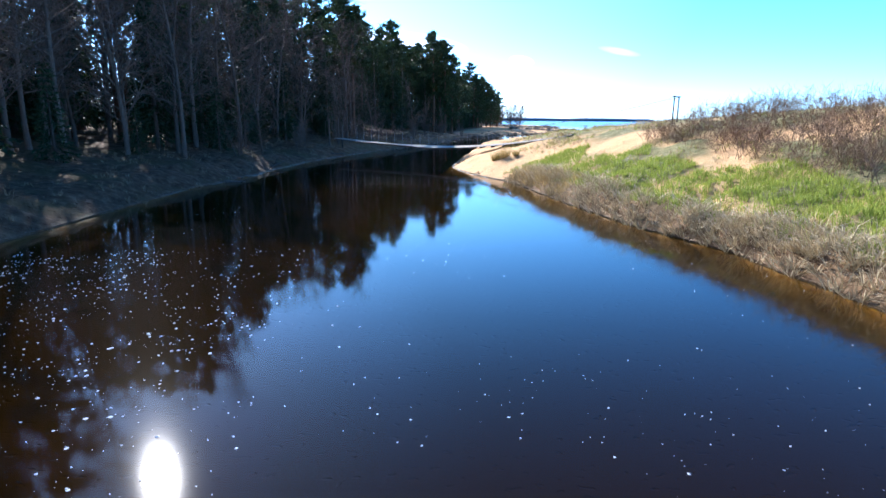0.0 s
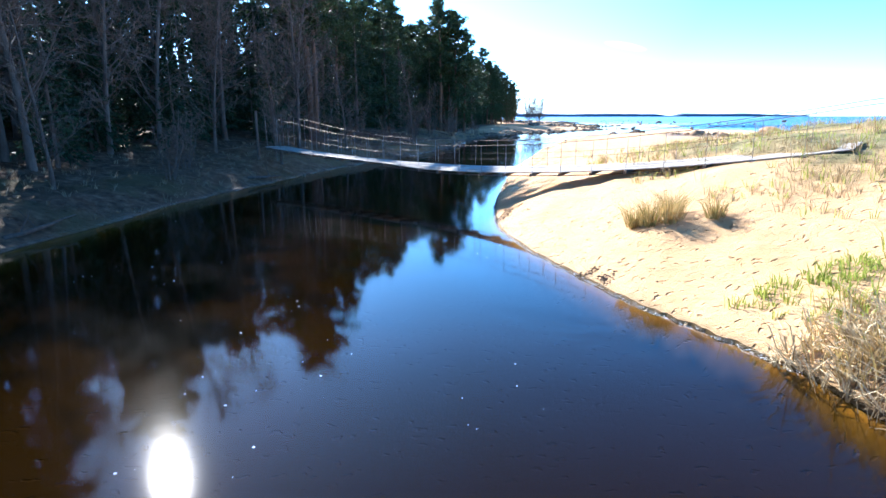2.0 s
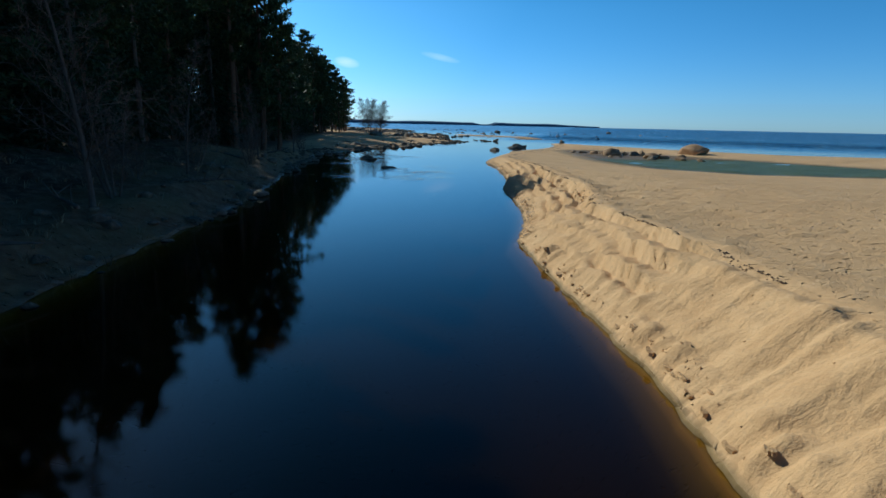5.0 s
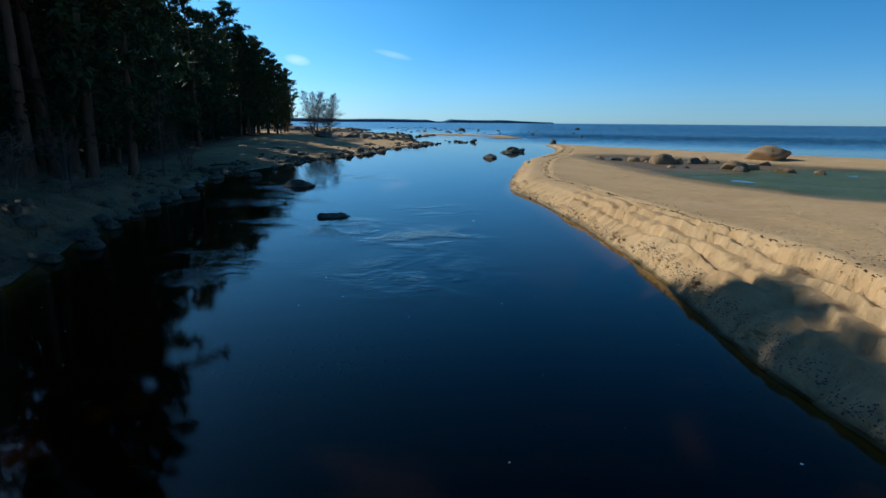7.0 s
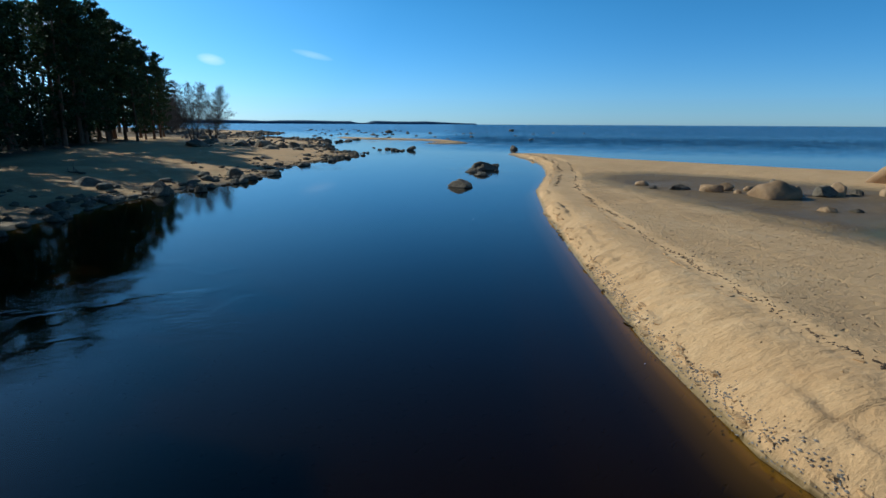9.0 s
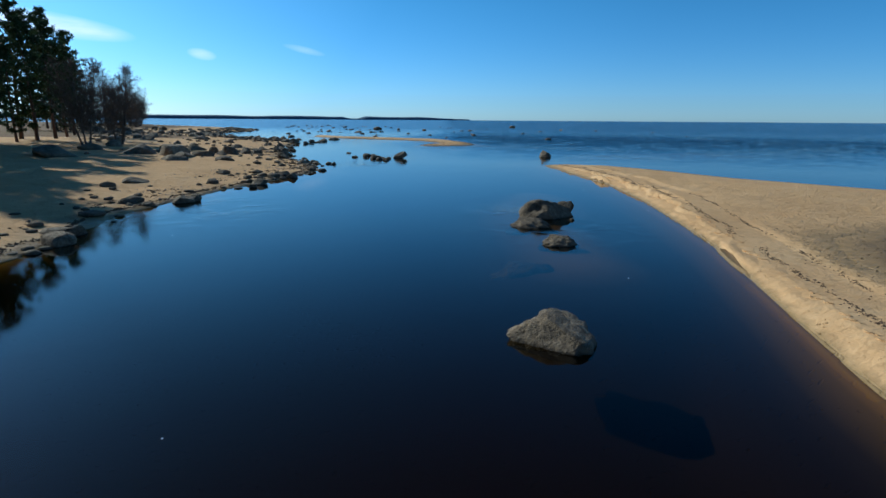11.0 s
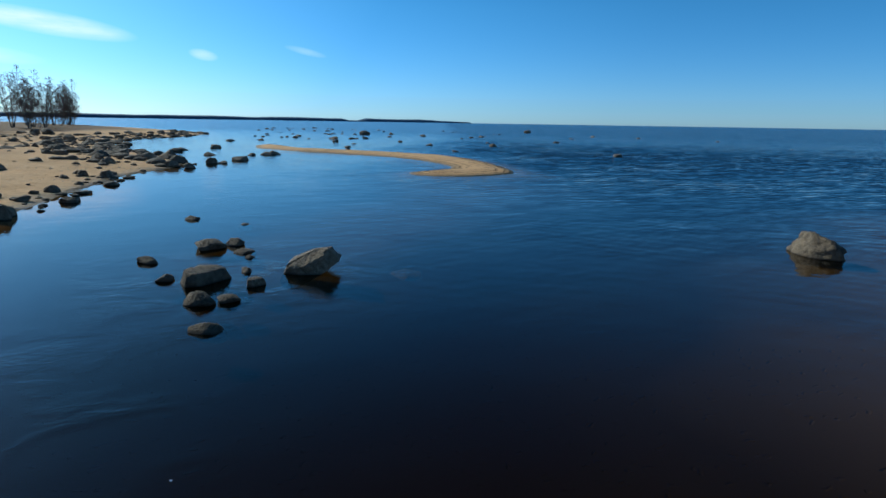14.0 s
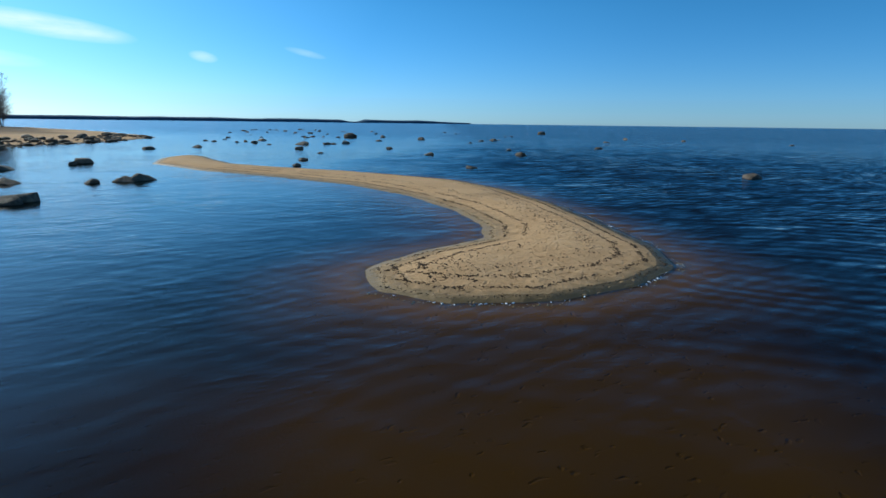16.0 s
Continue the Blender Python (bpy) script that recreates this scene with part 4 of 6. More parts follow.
def bare_tree(seed, height, stems, label, limbs=34, group="leafless trees of the bank", lean=0.1, low=0.2, twig=0.022, reach=0.26):
    """A leafless tree: tapering stems, rising limbs along them, and a haze of fine forked twigs."""
    rng = random.Random(seed)
    root = tagged(new("bare_tree"), label, "tree", group)
    trunk, twigs = Soup(), Soup()
    for k in range(stems):
        a0 = 2 * math.pi * (k + rng.uniform(-0.3, 0.3)) / stems
        tilt = 0.03 if stems == 1 else lean * rng.uniform(0.5, 1.5)
        tall = height * (rng.uniform(0.95, 1.05) if stems == 1 else rng.uniform(0.78, 1.05))
        away = 0.0 if stems == 1 else rng.uniform(0.1, 0.3)
        axis = crooked(rng, (away * math.cos(a0), away * math.sin(a0), -0.4), (tilt * math.cos(a0), tilt * math.sin(a0), 1), tall, 8, 0.055, 0.35)
        r0 = tall * 0.0075 + 0.03
        trunk.tube(axis, [r0 * (1.3 if j == 0 else 1.0) * (1 - 0.9 * j / 8) + 0.008 for j in range(9)], 7)
        for j in range(limbs):
            f = low + (0.98 - low) * (j + rng.random()) / limbs
            i = min(int(f * 8), 7)
            p = axis[i].lerp(axis[i + 1], f * 8 - i)
            length = tall * (reach * (1 - f) + 0.055) * rng.uniform(0.55, 1.25)
            a = j * 2.4 + rng.uniform(-0.7, 0.7)
            d = Vector((math.cos(a), math.sin(a), rng.uniform(0.25, 1.0)))
            pts = crooked(rng, p, d, length, 4, 0.17, 0.3)
            r1 = 0.010 + 0.3 * r0 * (1 - f)
            trunk.tube(pts, [r1, r1 * 0.8, r1 * 0.6, r1 * 0.4, 0.004], 3)
            for _ in range(12):
                q = rng.uniform(0.3, 3.99)
                b = pts[int(q)].lerp(pts[int(q) + 1], q - int(q))
                e = ((pts[4] - pts[0]).normalized() * 0.7 + unit(rng) * 0.85 + Vector((0, 0, 0.25))).normalized()
                long = rng.uniform(0.3, 0.75) * (0.5 + 0.35 * length)
                twigs.blade(b, e, e.cross(unit(rng)).normalized(), long, twig * 1.2)
                for _ in range(4):
                    g = (e * 0.9 + unit(rng) * 0.8 + Vector((0, 0, 0.15))).normalized()
                    twigs.blade(b + e * long * rng.uniform(0.25, 0.95), g, g.cross(unit(rng)).normalized(), long * rng.uniform(0.35, 0.8), twig)
    trunk.object("trunk", M_GREYBARK, root, True)
    twigs.object("crown", M_TWIG, root, label="fine leafless grey-brown twigs")
    return root


def at(x, y, turn=0.0, size=1.0, sink=0.1):
    return pose(x, y, ground_z(x, y) - sink, 0, 0, turn) @ Matrix.Scale(size, 4)


def stand(thing, m):
    thing.matrix_basis = m


def put(ob, x, y, turn, size=1.0, sink=0.1, label=""):
    c = copy_thing(ob, pose(0, 0, 0))
    c.matrix_basis = at(x, y, turn, size, sink)
    if label:
        tagged(c, label)
    return c


kinds = [pine(11, 20, 0.42, 3.4, "tall scots pine with bare lower stem, on the wooded bank"),
         pine(12, 23, 0.48, 3.4, "tall slim scots pine with a high crown, in the wood", 1.2),
         pine(13, 18, 0.36, 3.2, "broad scots pine with low dark branches, at the wood's edge", 1.15),
         pine(14, 21, 0.36, 3.1, "straight scots pine with ragged crown, in the wood", 1.2),
         pine(15, 18, 0.12, 3.7, "bushy scots pine branched down to the ground, at the wood's edge", 1.25)]
firs = [spruce(21, 17, "dark conical spruce among the pines"), spruce(22, 9, "young dense spruce under the pines")]
bares = [bare_tree(31, 16, 1, "tall leafless grey alder at the wood's edge", 44, low=0.14, reach=0.3, twig=0.034), bare_tree(32, 19, 1, "slim leafless birch at the wood's edge", 48, low=0.22, twig=0.034),
         bare_tree(33, 7, 4, "many-stemmed leafless willow at the bank", 16, lean=0.3, low=0.15)]
inner = [pine(16, 21, 0.45, 3.3, "scots pine deep in the dark wood", 0.7, 3), pine(17, 22, 0.5, 3.2, "scots pine with high crown deep in the wood", 0.7, 3),
         spruce(23, 16, "spruce deep in the dark wood", 2), spruce(24, 18, "tall spruce deep in the dark wood", 2)]
first_use = set()


def plant(kind, x, y, turn, size, label=""):
    m = at(x, y, turn, size, 0.15)
    if kind in first_use:
        c = copy_thing(kind, pose(0, 0, 0))
        c.matrix_basis = m
    else:
        c = kind
        first_use.add(kind)
        c.matrix_basis = m
    if label:
        tagged(c, label)


def edge_point(f):
    """A place along the wood's edge, and the way into the wood."""
    f = f * (len(FOREST_EDGE) - 1)
    i = min(int(f), len(FOREST_EDGE) - 2)
    a, b = Vector(FOREST_EDGE[i]), Vector(FOREST_EDGE[i + 1])
    d = (b - a).normalized()
    return a.lerp(b, f - i), Vector((-d.y, d.x))


rng = random.Random(77)
for row, (count, depth) in enumerate(((52, 1.5), (54, 5.0), (52, 9.5), (50, 14), (46, 19), (42, 26), (36, 34))):
    for k in range(count):
        p, into = edge_point((k + rng.random() * 0.8) / count)
        q = p + into * (depth + rng.uniform(-2, 2))
        r = rng.random()
        size = rng.uniform(0.84, 1.22) * (1.12 if 85 < q.y < 225 else 1.1 if q.y < 70 else 1.0)
        if row < 2 and q.y > 92:
            size = min(size, 0.96 if q.y < 128 else 1.06)
        if row < 3 and 24 < q.y < 64 and r < 0.9:
            kind, r = rng.choice(bares[:2]), 1.0
        elif row < 2 and q.y < 105 and r < (0.72 if q.y < 84 else 0.5):
            kind = rng.choice(bares[:2])
        elif r > (0.78, 0.62, 0.5, 0.4, 0.35, 0.35, 0.35, 0.35)[row]:
            kind = firs[0] if rng.random() < 0.65 else firs[1]
        elif row == 0 and q.y > 95 and r < 0.5:
            kind = kinds[4]
        else:
            kind = rng.choice(kinds)
        if row > 2 or (row == 2 and r < 0.6):
            kind = rng.choice(inner)
        ahead, aside = (q.y - 61.8) * 0.88 - (q.x + 3) * 0.474, (q.x + 3) * 0.88 + (q.y - 61.8) * 0.474
        if abs(aside) < 3.2 and 12 < ahead < 50:      # a gap lets the sun on the footbridge
            size = min(size, ahead * 0.024)
        plant(kind, q.x, q.y, rng.uniform(0, 360), size)
for k in range(26):          # low bushy trees close the edge towards the point
    p, into = edge_point(rng.uniform(0.70, 0.96))
    q = p + into * rng.uniform(-0.5, 5)
    plant(kinds[4] if k % 3 else firs[1], q.x, q.y, rng.uniform(0, 360), rng.uniform(0.7, 1.0))
low = random.Random(78)
for k in range(26):          # low spruces under the edge behind the shaded shore
    p, into = edge_point(low.uniform(0.5, 0.84))
    q = p + into * low.uniform(1.0, 7)
    plant(firs[1], q.x, q.y, low.uniform(0, 360), low.uniform(0.35, 0.65))
for k in range(34):          # undergrowth in front of the last stems
    p, into = edge_point(low.uniform(0.7, 0.98))
    q = p + into * low.uniform(1.5, 9)
    plant(firs[1] if k % 2 else kinds[4], q.x, q.y, low.uniform(0, 360), low.uniform(0.28, 0.5))
for k in range(54):          # the wood goes on behind
    p, into = edge_point(low.uniform(0.05, 0.6))
    q = p + into * low.uniform(38, 62)
    plant(inner[k % 4], q.x, q.y, low.uniform(0, 360), low.uniform(0.95, 1.25))
for k in range(100):          # young spruces fill the wood behind the river
    p, into = edge_point(rng.uniform(0.02, 0.62))
    q = p + into * (rng.uniform(4, 40) if k < 70 else rng.uniform(0, 4))
    plant(inner[2 + k % 2] if k % 3 else firs[1], q.x, q.y, rng.uniform(0, 360), rng.uniform(0.4, 0.8))
for x, y, i, s in ((18.5, 243, 4, 0.95), (14, 250, 4, 1.0), (22, 236, 4, 0.8), (20.5, 240, 2, 1.0), (17, 234, 4, 1.1), (19, 247, 0, 1.05), (23.5, 243, 4, 0.6), (25, 248, 4, 0.82), (26.5, 255, 2, 0.85), (23, 252, 4, 0.95), (27.5, 262, 4, 0.75), (28, 272, 2, 0.8), (8, 258, 1, 1.0), (12, 241, 1, 0.95), (2, 262, 2, 1.0)):
    plant(kinds[i], x, y, rng.uniform(0, 360), s)
for x, y, i, s in ((1.8, 144.5, 4, 1.26), (3.6, 147.5, 4, 1.08), (0.4, 147.5, 0, 1.12), (-1.0, 143.6, 0, 1.2), (-0.2, 145.6, 3, 1.16)):
    plant(kinds[i], x, y, rng.uniform(0, 360), s, "very tall scots pine standing forward of the wood")
for x, y, i, s in ((-13.25, 87.35, 1, 0.9), (-12.9, 87.8, 1, 0.84), (-14.0, 91.6, 0, 1.04)):
    plant(kinds[i], x, y, rng.uniform(0, 360), s, "tall scots pine at the edge of the wood by the river")
for x, y, i, s in ((-12.9, 80.6, 1, 0.98), (-13.4, 82.6, 0, 1.12)):      # their twigs dapple the footbridge
    plant(bares[i], x, y, rng.uniform(0, 360), s)
# undergrowth and leaning alders along the water
for k in range(26):
    f = k / 26
    i = 3 + f * 16
    a, b = Vector(LEFT_SHORE[int(i)]), Vector(LEFT_SHORE[int(i) + 1])
    p = a.lerp(b, i - int(i))
    away, shift, turn, size = rng.uniform(1.5, 5.5), rng.uniform(-1, 1), rng.uniform(0, 360), rng.uniform(0.35, 0.75)
    if p.y > 46:
        plant(bares[2] if k % 3 else bares[0], p.x - away, p.y + shift, turn, size)
# the pair of bare trees on the point, and the groves up the coast
point_tree = bare_tree(41, 12.0, 3, "wide leafless alder clump on the beach point", 60, "alders on the point", 0.2, 0.16, 0.03, 0.40)
stand(point_tree, at(30.4, 238, 20, 1.0))
put(point_tree, 33.8, 241, 160, 0.97)
grove = bare_tree(42, 15.5, 4, "tall many-stemmed leafless alder in the coastal grove", 34, "alders of the groves", 0.2, 0.16, 0.034, 0.28)
for x, y, i, k in ((24, 300, 4, 1.3), (20, 306, 4, 1.3), (26, 309, 4, 1.15), (22, 322, 4, 1.15), (27, 330, 4, 0.85), (25, 346, 2, 0.9), (20, 335, 0, 1.0), (14, 318, 2, 1.0), (26, 318, 2, 0.85), (30, 352, 4, 0.6)):
    plant(kinds[i], x, y, 40 * x, k)
for x, y, k in ((25, 296, 0.8), (28, 313, 0.7), (29, 335, 0.6)):
    plant(firs[1], x, y, 55 * x, k)
for x, y, k in ((29, 308, 1.0), (31, 314, 0.9), (33, 320, 0.9), (34, 327, 0.8), (32, 333, 0.9), (36, 336, 0.8), (37, 350, 0.7), (42, 381, 0.7), (42, 404, 0.8), (44, 430, 0.9)):
    plant(bares[2], x, y, 77 * x, k)
for x, y, k in ((30, 311, 1.0), (33.5, 323, 0.95), (28, 322, 1.1), (35, 343, 0.95), (37, 378, 1.0), (41, 372, 0.8), (43, 386, 0.85),
                (40, 392, 0.95), (42, 430, 1.0), (46, 440, 0.95), (44.5, 458, 1.1), (46.5, 452, 0.95), (42.5, 470, 1.1), (36, 420, 1.1)):
    put(grove, x, y, 47 * x, k)
stand(grove, at(34, 330, 10, 0.85))


# ---- boulders ----
def rock_mesh(seed, squat, angular, fine=3, craggy=0.0):
    bm = bmesh.new()
    bmesh.ops.create_icosphere(bm, subdivisions=fine, radius=1)
    rng = random.Random(seed)
    cuts = [(unit(rng), rng.uniform(0.55, 0.85)) for _ in range(angular)]
    off = Vector((seed * 3.1, seed * 1.7, 0))
    for v in bm.verts:
        p = v.co.copy()
        p *= 1 + 0.28 * noise.noise(p * 0.9 + off) + 0.16 * noise.noise(p * 2.1 + off) + 0.09 * noise.noise(p * 4.4 + off)
        for nrm, lim in cuts:
            over = p.dot(nrm) - lim
            if over > 0:
                p -= nrm * over
        if craggy:
            p *= 1 + craggy * (noise.noise(p * 3.3 + off) + 0.6 * noise.noise(p * 7 + off) + 0.4 * noise.noise(p * 15 + off) - 0.5 * abs(noise.noise(p * 4.5 - off)))
        p.z *= squat
        v.co = p
    for e in bm.edges:
        e.smooth = e.calc_face_angle(0) < radians(24)
    me = bpy.data.meshes.new("boulder")
    bm.to_mesh(me)
    bm.free()
    me.polygons.foreach_set("use_smooth", [True] * len(me.polygons))
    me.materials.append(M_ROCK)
    return me


ROCKS = [rock_mesh(k + 1, q, c) for k, (q, c) in enumerate(((0.75, 7), (0.6, 8), (0.9, 9), (0.5, 5), (0.7, 10), (0.62, 7), (0.8, 11)))]

CRAGS = [rock_mesh(k + 61, q, c, 4, 0.10) for k, (q, c) in enumerate(((0.7, 3), (0.75, 4), (0.8, 5), (0.5, 3), (0.7, 4)))]
PEBBLES = [rock_mesh(k + 31, q, c, 2) for k, (q, c) in enumerate(((0.75, 3), (0.6, 5), (0.9, 6), (0.5, 2), (0.7, 5), (0.62, 4), (0.8, 6)))]


TAN_ROCKS = [m.copy() for m in ROCKS]
for m in TAN_ROCKS:
    m.materials[0] = M_TAN


def boulder(x, y, w, h, i=0, turn=None, label="rounded grey-brown granite boulder at the waterline", group="boulders of the river mouth", z=None, tilt=0.0, meshes=ROCKS):
    me = meshes[i % len(meshes)]
    ob = new("boulder", me)
    tall = max(v.co.z for v in me.vertices)
    wide = max(abs(v.co.x) for v in me.vertices)
    base = max(ground_z(x, y), 0.0) if z is None else z
    h = h if h < 0.2 else 0.2 + (h - 0.2) * 0.85
    sx = 0.5 * w / wide
    sz = max(abs(h), 0.3 * w) / (tall * 1.15)
    turn = (x * 37 + y * 53) % 360 if turn is None else turn
    ob.matrix_basis = pose(x, y, base + h - tall * sz, 0, 0, turn) @ pose(0, 0, 0, 0, tilt, 0) @ Matrix.Diagonal((sx, sx * (0.75 + 0.25 * math.sin(x + y)), sz, 1))
    return tagged(ob, label, "boulder", group)


# the river stones
STONES = [(13.6, 144.4, 2.1, 0.5, 0), (11.2, 152.2, 1.5, 0.42, 1), (5.8, 144.2, 1.3, 0.4, 0), (17.4, 177, 2.3, 1.1, 0), (21.2, 173.6, 2.2, 0.9, 5),
          (27.3, 182.8, 2.0, 1.0, 2), (23.6, 173.8, 0.95, 0.45, 1), (27, 178.6, 1.2, 0.5, 4), 
          (50.1, 179.5, 0.35, 0.1, 1), (41.2, 200.3, 1.2, 0.45, 0), (36.3, 193.6, 0.65, 0.34, 4), (44.2, 203.6, 1.1, 0.45, 5), (43.4, 203.2, 0.7, 0.2, 3),
          (40.3, 198.6, 0.6, 0.25, 1), (49.1, 216.8, 1.4, 0.5, 5), (51.4, 214.7, 0.64, 0.3, 4), (46.4, 206, 0.5, 0.15, 3)]
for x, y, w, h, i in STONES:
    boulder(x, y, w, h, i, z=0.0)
boulder(49.7, 180.65, 2.9, 0.95, 4, 150, "large weathered grey granite boulder in the river", z=0.0, meshes=CRAGS)
boulder(51.4, 181.5, 1.15, 0.62, 1, 40, "dark rounded boulder beside a larger one in the river", z=0.0, meshes=CRAGS)
boulder(47.55, 179.4, 2.1, 0.38, 3, -30, "low pale granite slab in the river", z=0.0, meshes=CRAGS)
boulder(13.2, 131.4, 2.7, 0.2, 3, 25, "flat grey-brown stone just breaking the river's surface", z=0.0, meshes=CRAGS)
boulder(46.2, 176.0, 1.5, 0.34, 3, -25, "pale flat stone standing out of the brown water", z=0.0, meshes=CRAGS)
boulder(78.2, 214.9, 2.3, 1.0, 2, 70, "lone granite boulder off the end of the sand spit", z=0.0, meshes=CRAGS)
boulder(39.9, 168.9, 2.0, 0.62, 4, 60, "large pale flat-topped granite boulder standing in the river", z=0.0, meshes=CRAGS)
boulder(43.6, 174.6, 3.0, -0.07, 3, -30, "sunken flat stone under brown water", z=0.0, meshes=CRAGS)
CLUSTER = [(59.3, 225.3, 0.94, 0.55, 0), (60.2, 225.5, 0.67, 0.4, 2), (60.3, 224.2, 0.76, 0.2, 3), (60.3, 223.3, 0.45, 0.14, 5), (59.8, 221.5, 0.66, 0.2, 3), (59.7, 219.9, 0.58, 0.34, 1),
           (58.5, 221, 1.55, 0.62, 1), (58.2, 219, 0.85, 0.5, 5), (58.8, 218.8, 0.52, 0.28, 0), (57.6, 221.5, 0.55, 0.28, 5), (57.3, 224, 0.85, 0.3, 3), (58.1, 216.8, 0.85, 0.26, 0),
           (59.6, 232, 0.88, 0.24, 3), (61.4, 229.6, 0.6, 0.1, 3), (51.3, 215.6, 0.9, 0.34, 5), (51.4, 224.5, 0.84, 0.2, 3), (54.6, 240.6, 1.23, 0.32, 1), (64.7, 220.6, 1.6, -0.3, 3)]
for x, y, w, h, i in CLUSTER:
    boulder(x, y, w * 1.05, h * 0.72 if h > 0 else h, i, z=0.0, label="smooth lichen-tinted stone in the shallow river mouth", group="stones in the shallows")
def block_mesh():
    """An angular slab of granite with broken faces."""
    bm = bmesh.new()
    bmesh.ops.create_cube(bm, size=2)
    bmesh.ops.subdivide_edges(bm, edges=bm.edges[:], cuts=7, use_grid_fill=True)
    rng = random.Random(3)
    cuts = [(Vector((0.75, 0.1, 0.65)).normalized(), 0.98), (Vector((-0.8, 0.2, 0.55)).normalized(), 0.88), (Vector((0.1, -0.8, 0.6)).normalized(), 0.95), (Vector((0.3, 0.85, 0.4)).normalized(), 0.9),
            (Vector((-0.5, -0.75, 0.3)).normalized(), 0.95), (Vector((0.7, -0.6, -0.2)).normalized(), 1.05)]
    for v in bm.verts:
        p = v.co.copy()
        for nrm, lim in cuts:
            over = p.dot(nrm) - lim
            if over > 0:
                p -= nrm * over
        p += Vector((noise.noise(p * 1.3), noise.noise(p * 1.3 + Vector((9, 0, 0))), noise.noise(p * 1.3 + Vector((0, 9, 0))))) * 0.13
        p *= 1 + 0.05 * noise.noise(p * 4)
        v.co = Vector((p.x, p.y * 0.52, p.z * 0.40))
    me = bpy.data.meshes.new("boulder")
    bm.to_mesh(me)
    bm.free()
    me.materials.append(M_ROCK)
    return me


block = new("boulder", block_mesh())
block.matrix_basis = pose(61.45, 220.75, 0.20, 0, -29, -22) @ Matrix.Scale(0.92, 4)
tagged(block, "leaning angular pale granite block in the shallows", "boulder", "stones in the shallows")
BEACH = [(49.5, 216.9, 0.7, 0.5, 0), (48.9, 223.9, 1.3, 0.55, 3), (52.2, 235.2, 1.2, 0.8, 2), (50.3, 229.3, 1.3, 0.5, 1), (51.1, 229.6, 1.1, 0.42, 3), (47.9, 243.7, 1.5, 0.5, 0),
         (56.3, 253.7, 1.1, 0.6, 1), (54.5, 240, 1.0, 0.35, 3), (33.6, 201.4, 2.3, 0.3, 3), (65.6, 266.6, 1.4, 0.7, 2), (68.8, 270.3, 1.9, 0.5, 3), (64.4, 290.4, 1.8, 0.6, 0),
         (61.6, 262.9, 1.6, 0.65, 1), (62.9, 261.4, 1.2, 0.55, 0), (54.8, 254.2, 0.8, 0.5, 2), (56.6, 255, 1.25, 0.4, 3), (69.4, 271.1, 2.0, 0.5, 1), (72.2, 279.6, 1.0, 0.35, 0),
         (65.7, 294, 2.0, 0.5, 5), (70.4, 298.4, 1.2, 0.4, 1)]
for x, y, w, h, i in BEACH:
    boulder(x, y, w, h, i, group="boulders of the stony beach", label="dark weathered boulder on the sandy stony beach")
for x, y, w, h, i in ((28.6, 218, 3.2, 1.1, 0), (35.0, 224, 3.4, 1.1, 5), (37.8, 222, 3.2, 1.2, 1), (31, 228, 2.2, 0.8, 4), (38.5, 219, 2.8, 0.55, 3), (40.6, 222.4, 2.6, 0.6, 1), (37.2, 214.4, 3.0, 0.5, 3), (41.6, 217, 1.7, 0.4, 0), (43, 226.4, 1.9, 0.5, 5), (39.5, 229.5, 2.2, 0.6, 2), (41.2, 233, 2.4, 0.7, 4)):
    boulder(x, y, w, h, i, label="large dark boulder on the upper beach", group="boulders of the stony beach")
# around the pool behind the spit
boulder(68.6, 154.6, 5.0, 1.9, 0, 100, "big reddish-brown glacial boulder on the sand bar", "boulders at the pool", meshes=TAN_ROCKS)
for k, (x, y, w, h, i) in enumerate(((53.4, 154.9, 3.1, 1.25, 5), (54.9, 155.6, 1.7, 1.15, 1), (56.2, 155.0, 1.2, 0.7, 4), (58.2, 153.6, 2.0, 0.95, 0), (56.9, 153.7, 1.7, 0.8, 2), (55.1, 147.1, 2.4, 0.95, 0), (56.8, 146.4, 1.6, 0.6, 1), (53.5, 144.5, 1.6, 0.6, 2),
                                     (52.9, 158.6, 1.8, 0.55, 1), (54.6, 158.9, 1.5, 0.6, 4), (51.9, 160.3, 1.6, 0.4, 3), (52, 163.6, 1.0, 0.38, 3), (56.6, 142.6, 1.9, 0.6, 3), (59.6, 153.1, 1.0, 0.4, 0), (60.5, 152, 1.3, 0.5, 1), (50.5, 150.2, 1.0, 0.25, 3),
                                     (51.6, 149.4, 0.7, 0.2, 5), (55.8, 157.9, 0.8, 0.35, 2), (53.6, 157.2, 0.6, 0.25, 0), (50.9, 161.6, 0.7, 0.22, 4), (62.5, 149.5, 1.5, 0.5, 5), (57.9, 140.2, 1.3, 0.45, 4))):
    warm = k % 3 != 1
    boulder(x, y, w, h, i, label="sunlit tan boulder at the edge of the pool" if warm else "rounded brown boulder at the edge of the pool", group="boulders at the pool", z=max(ground_z(x, y), 0.0), meshes=TAN_ROCKS if warm else ROCKS)
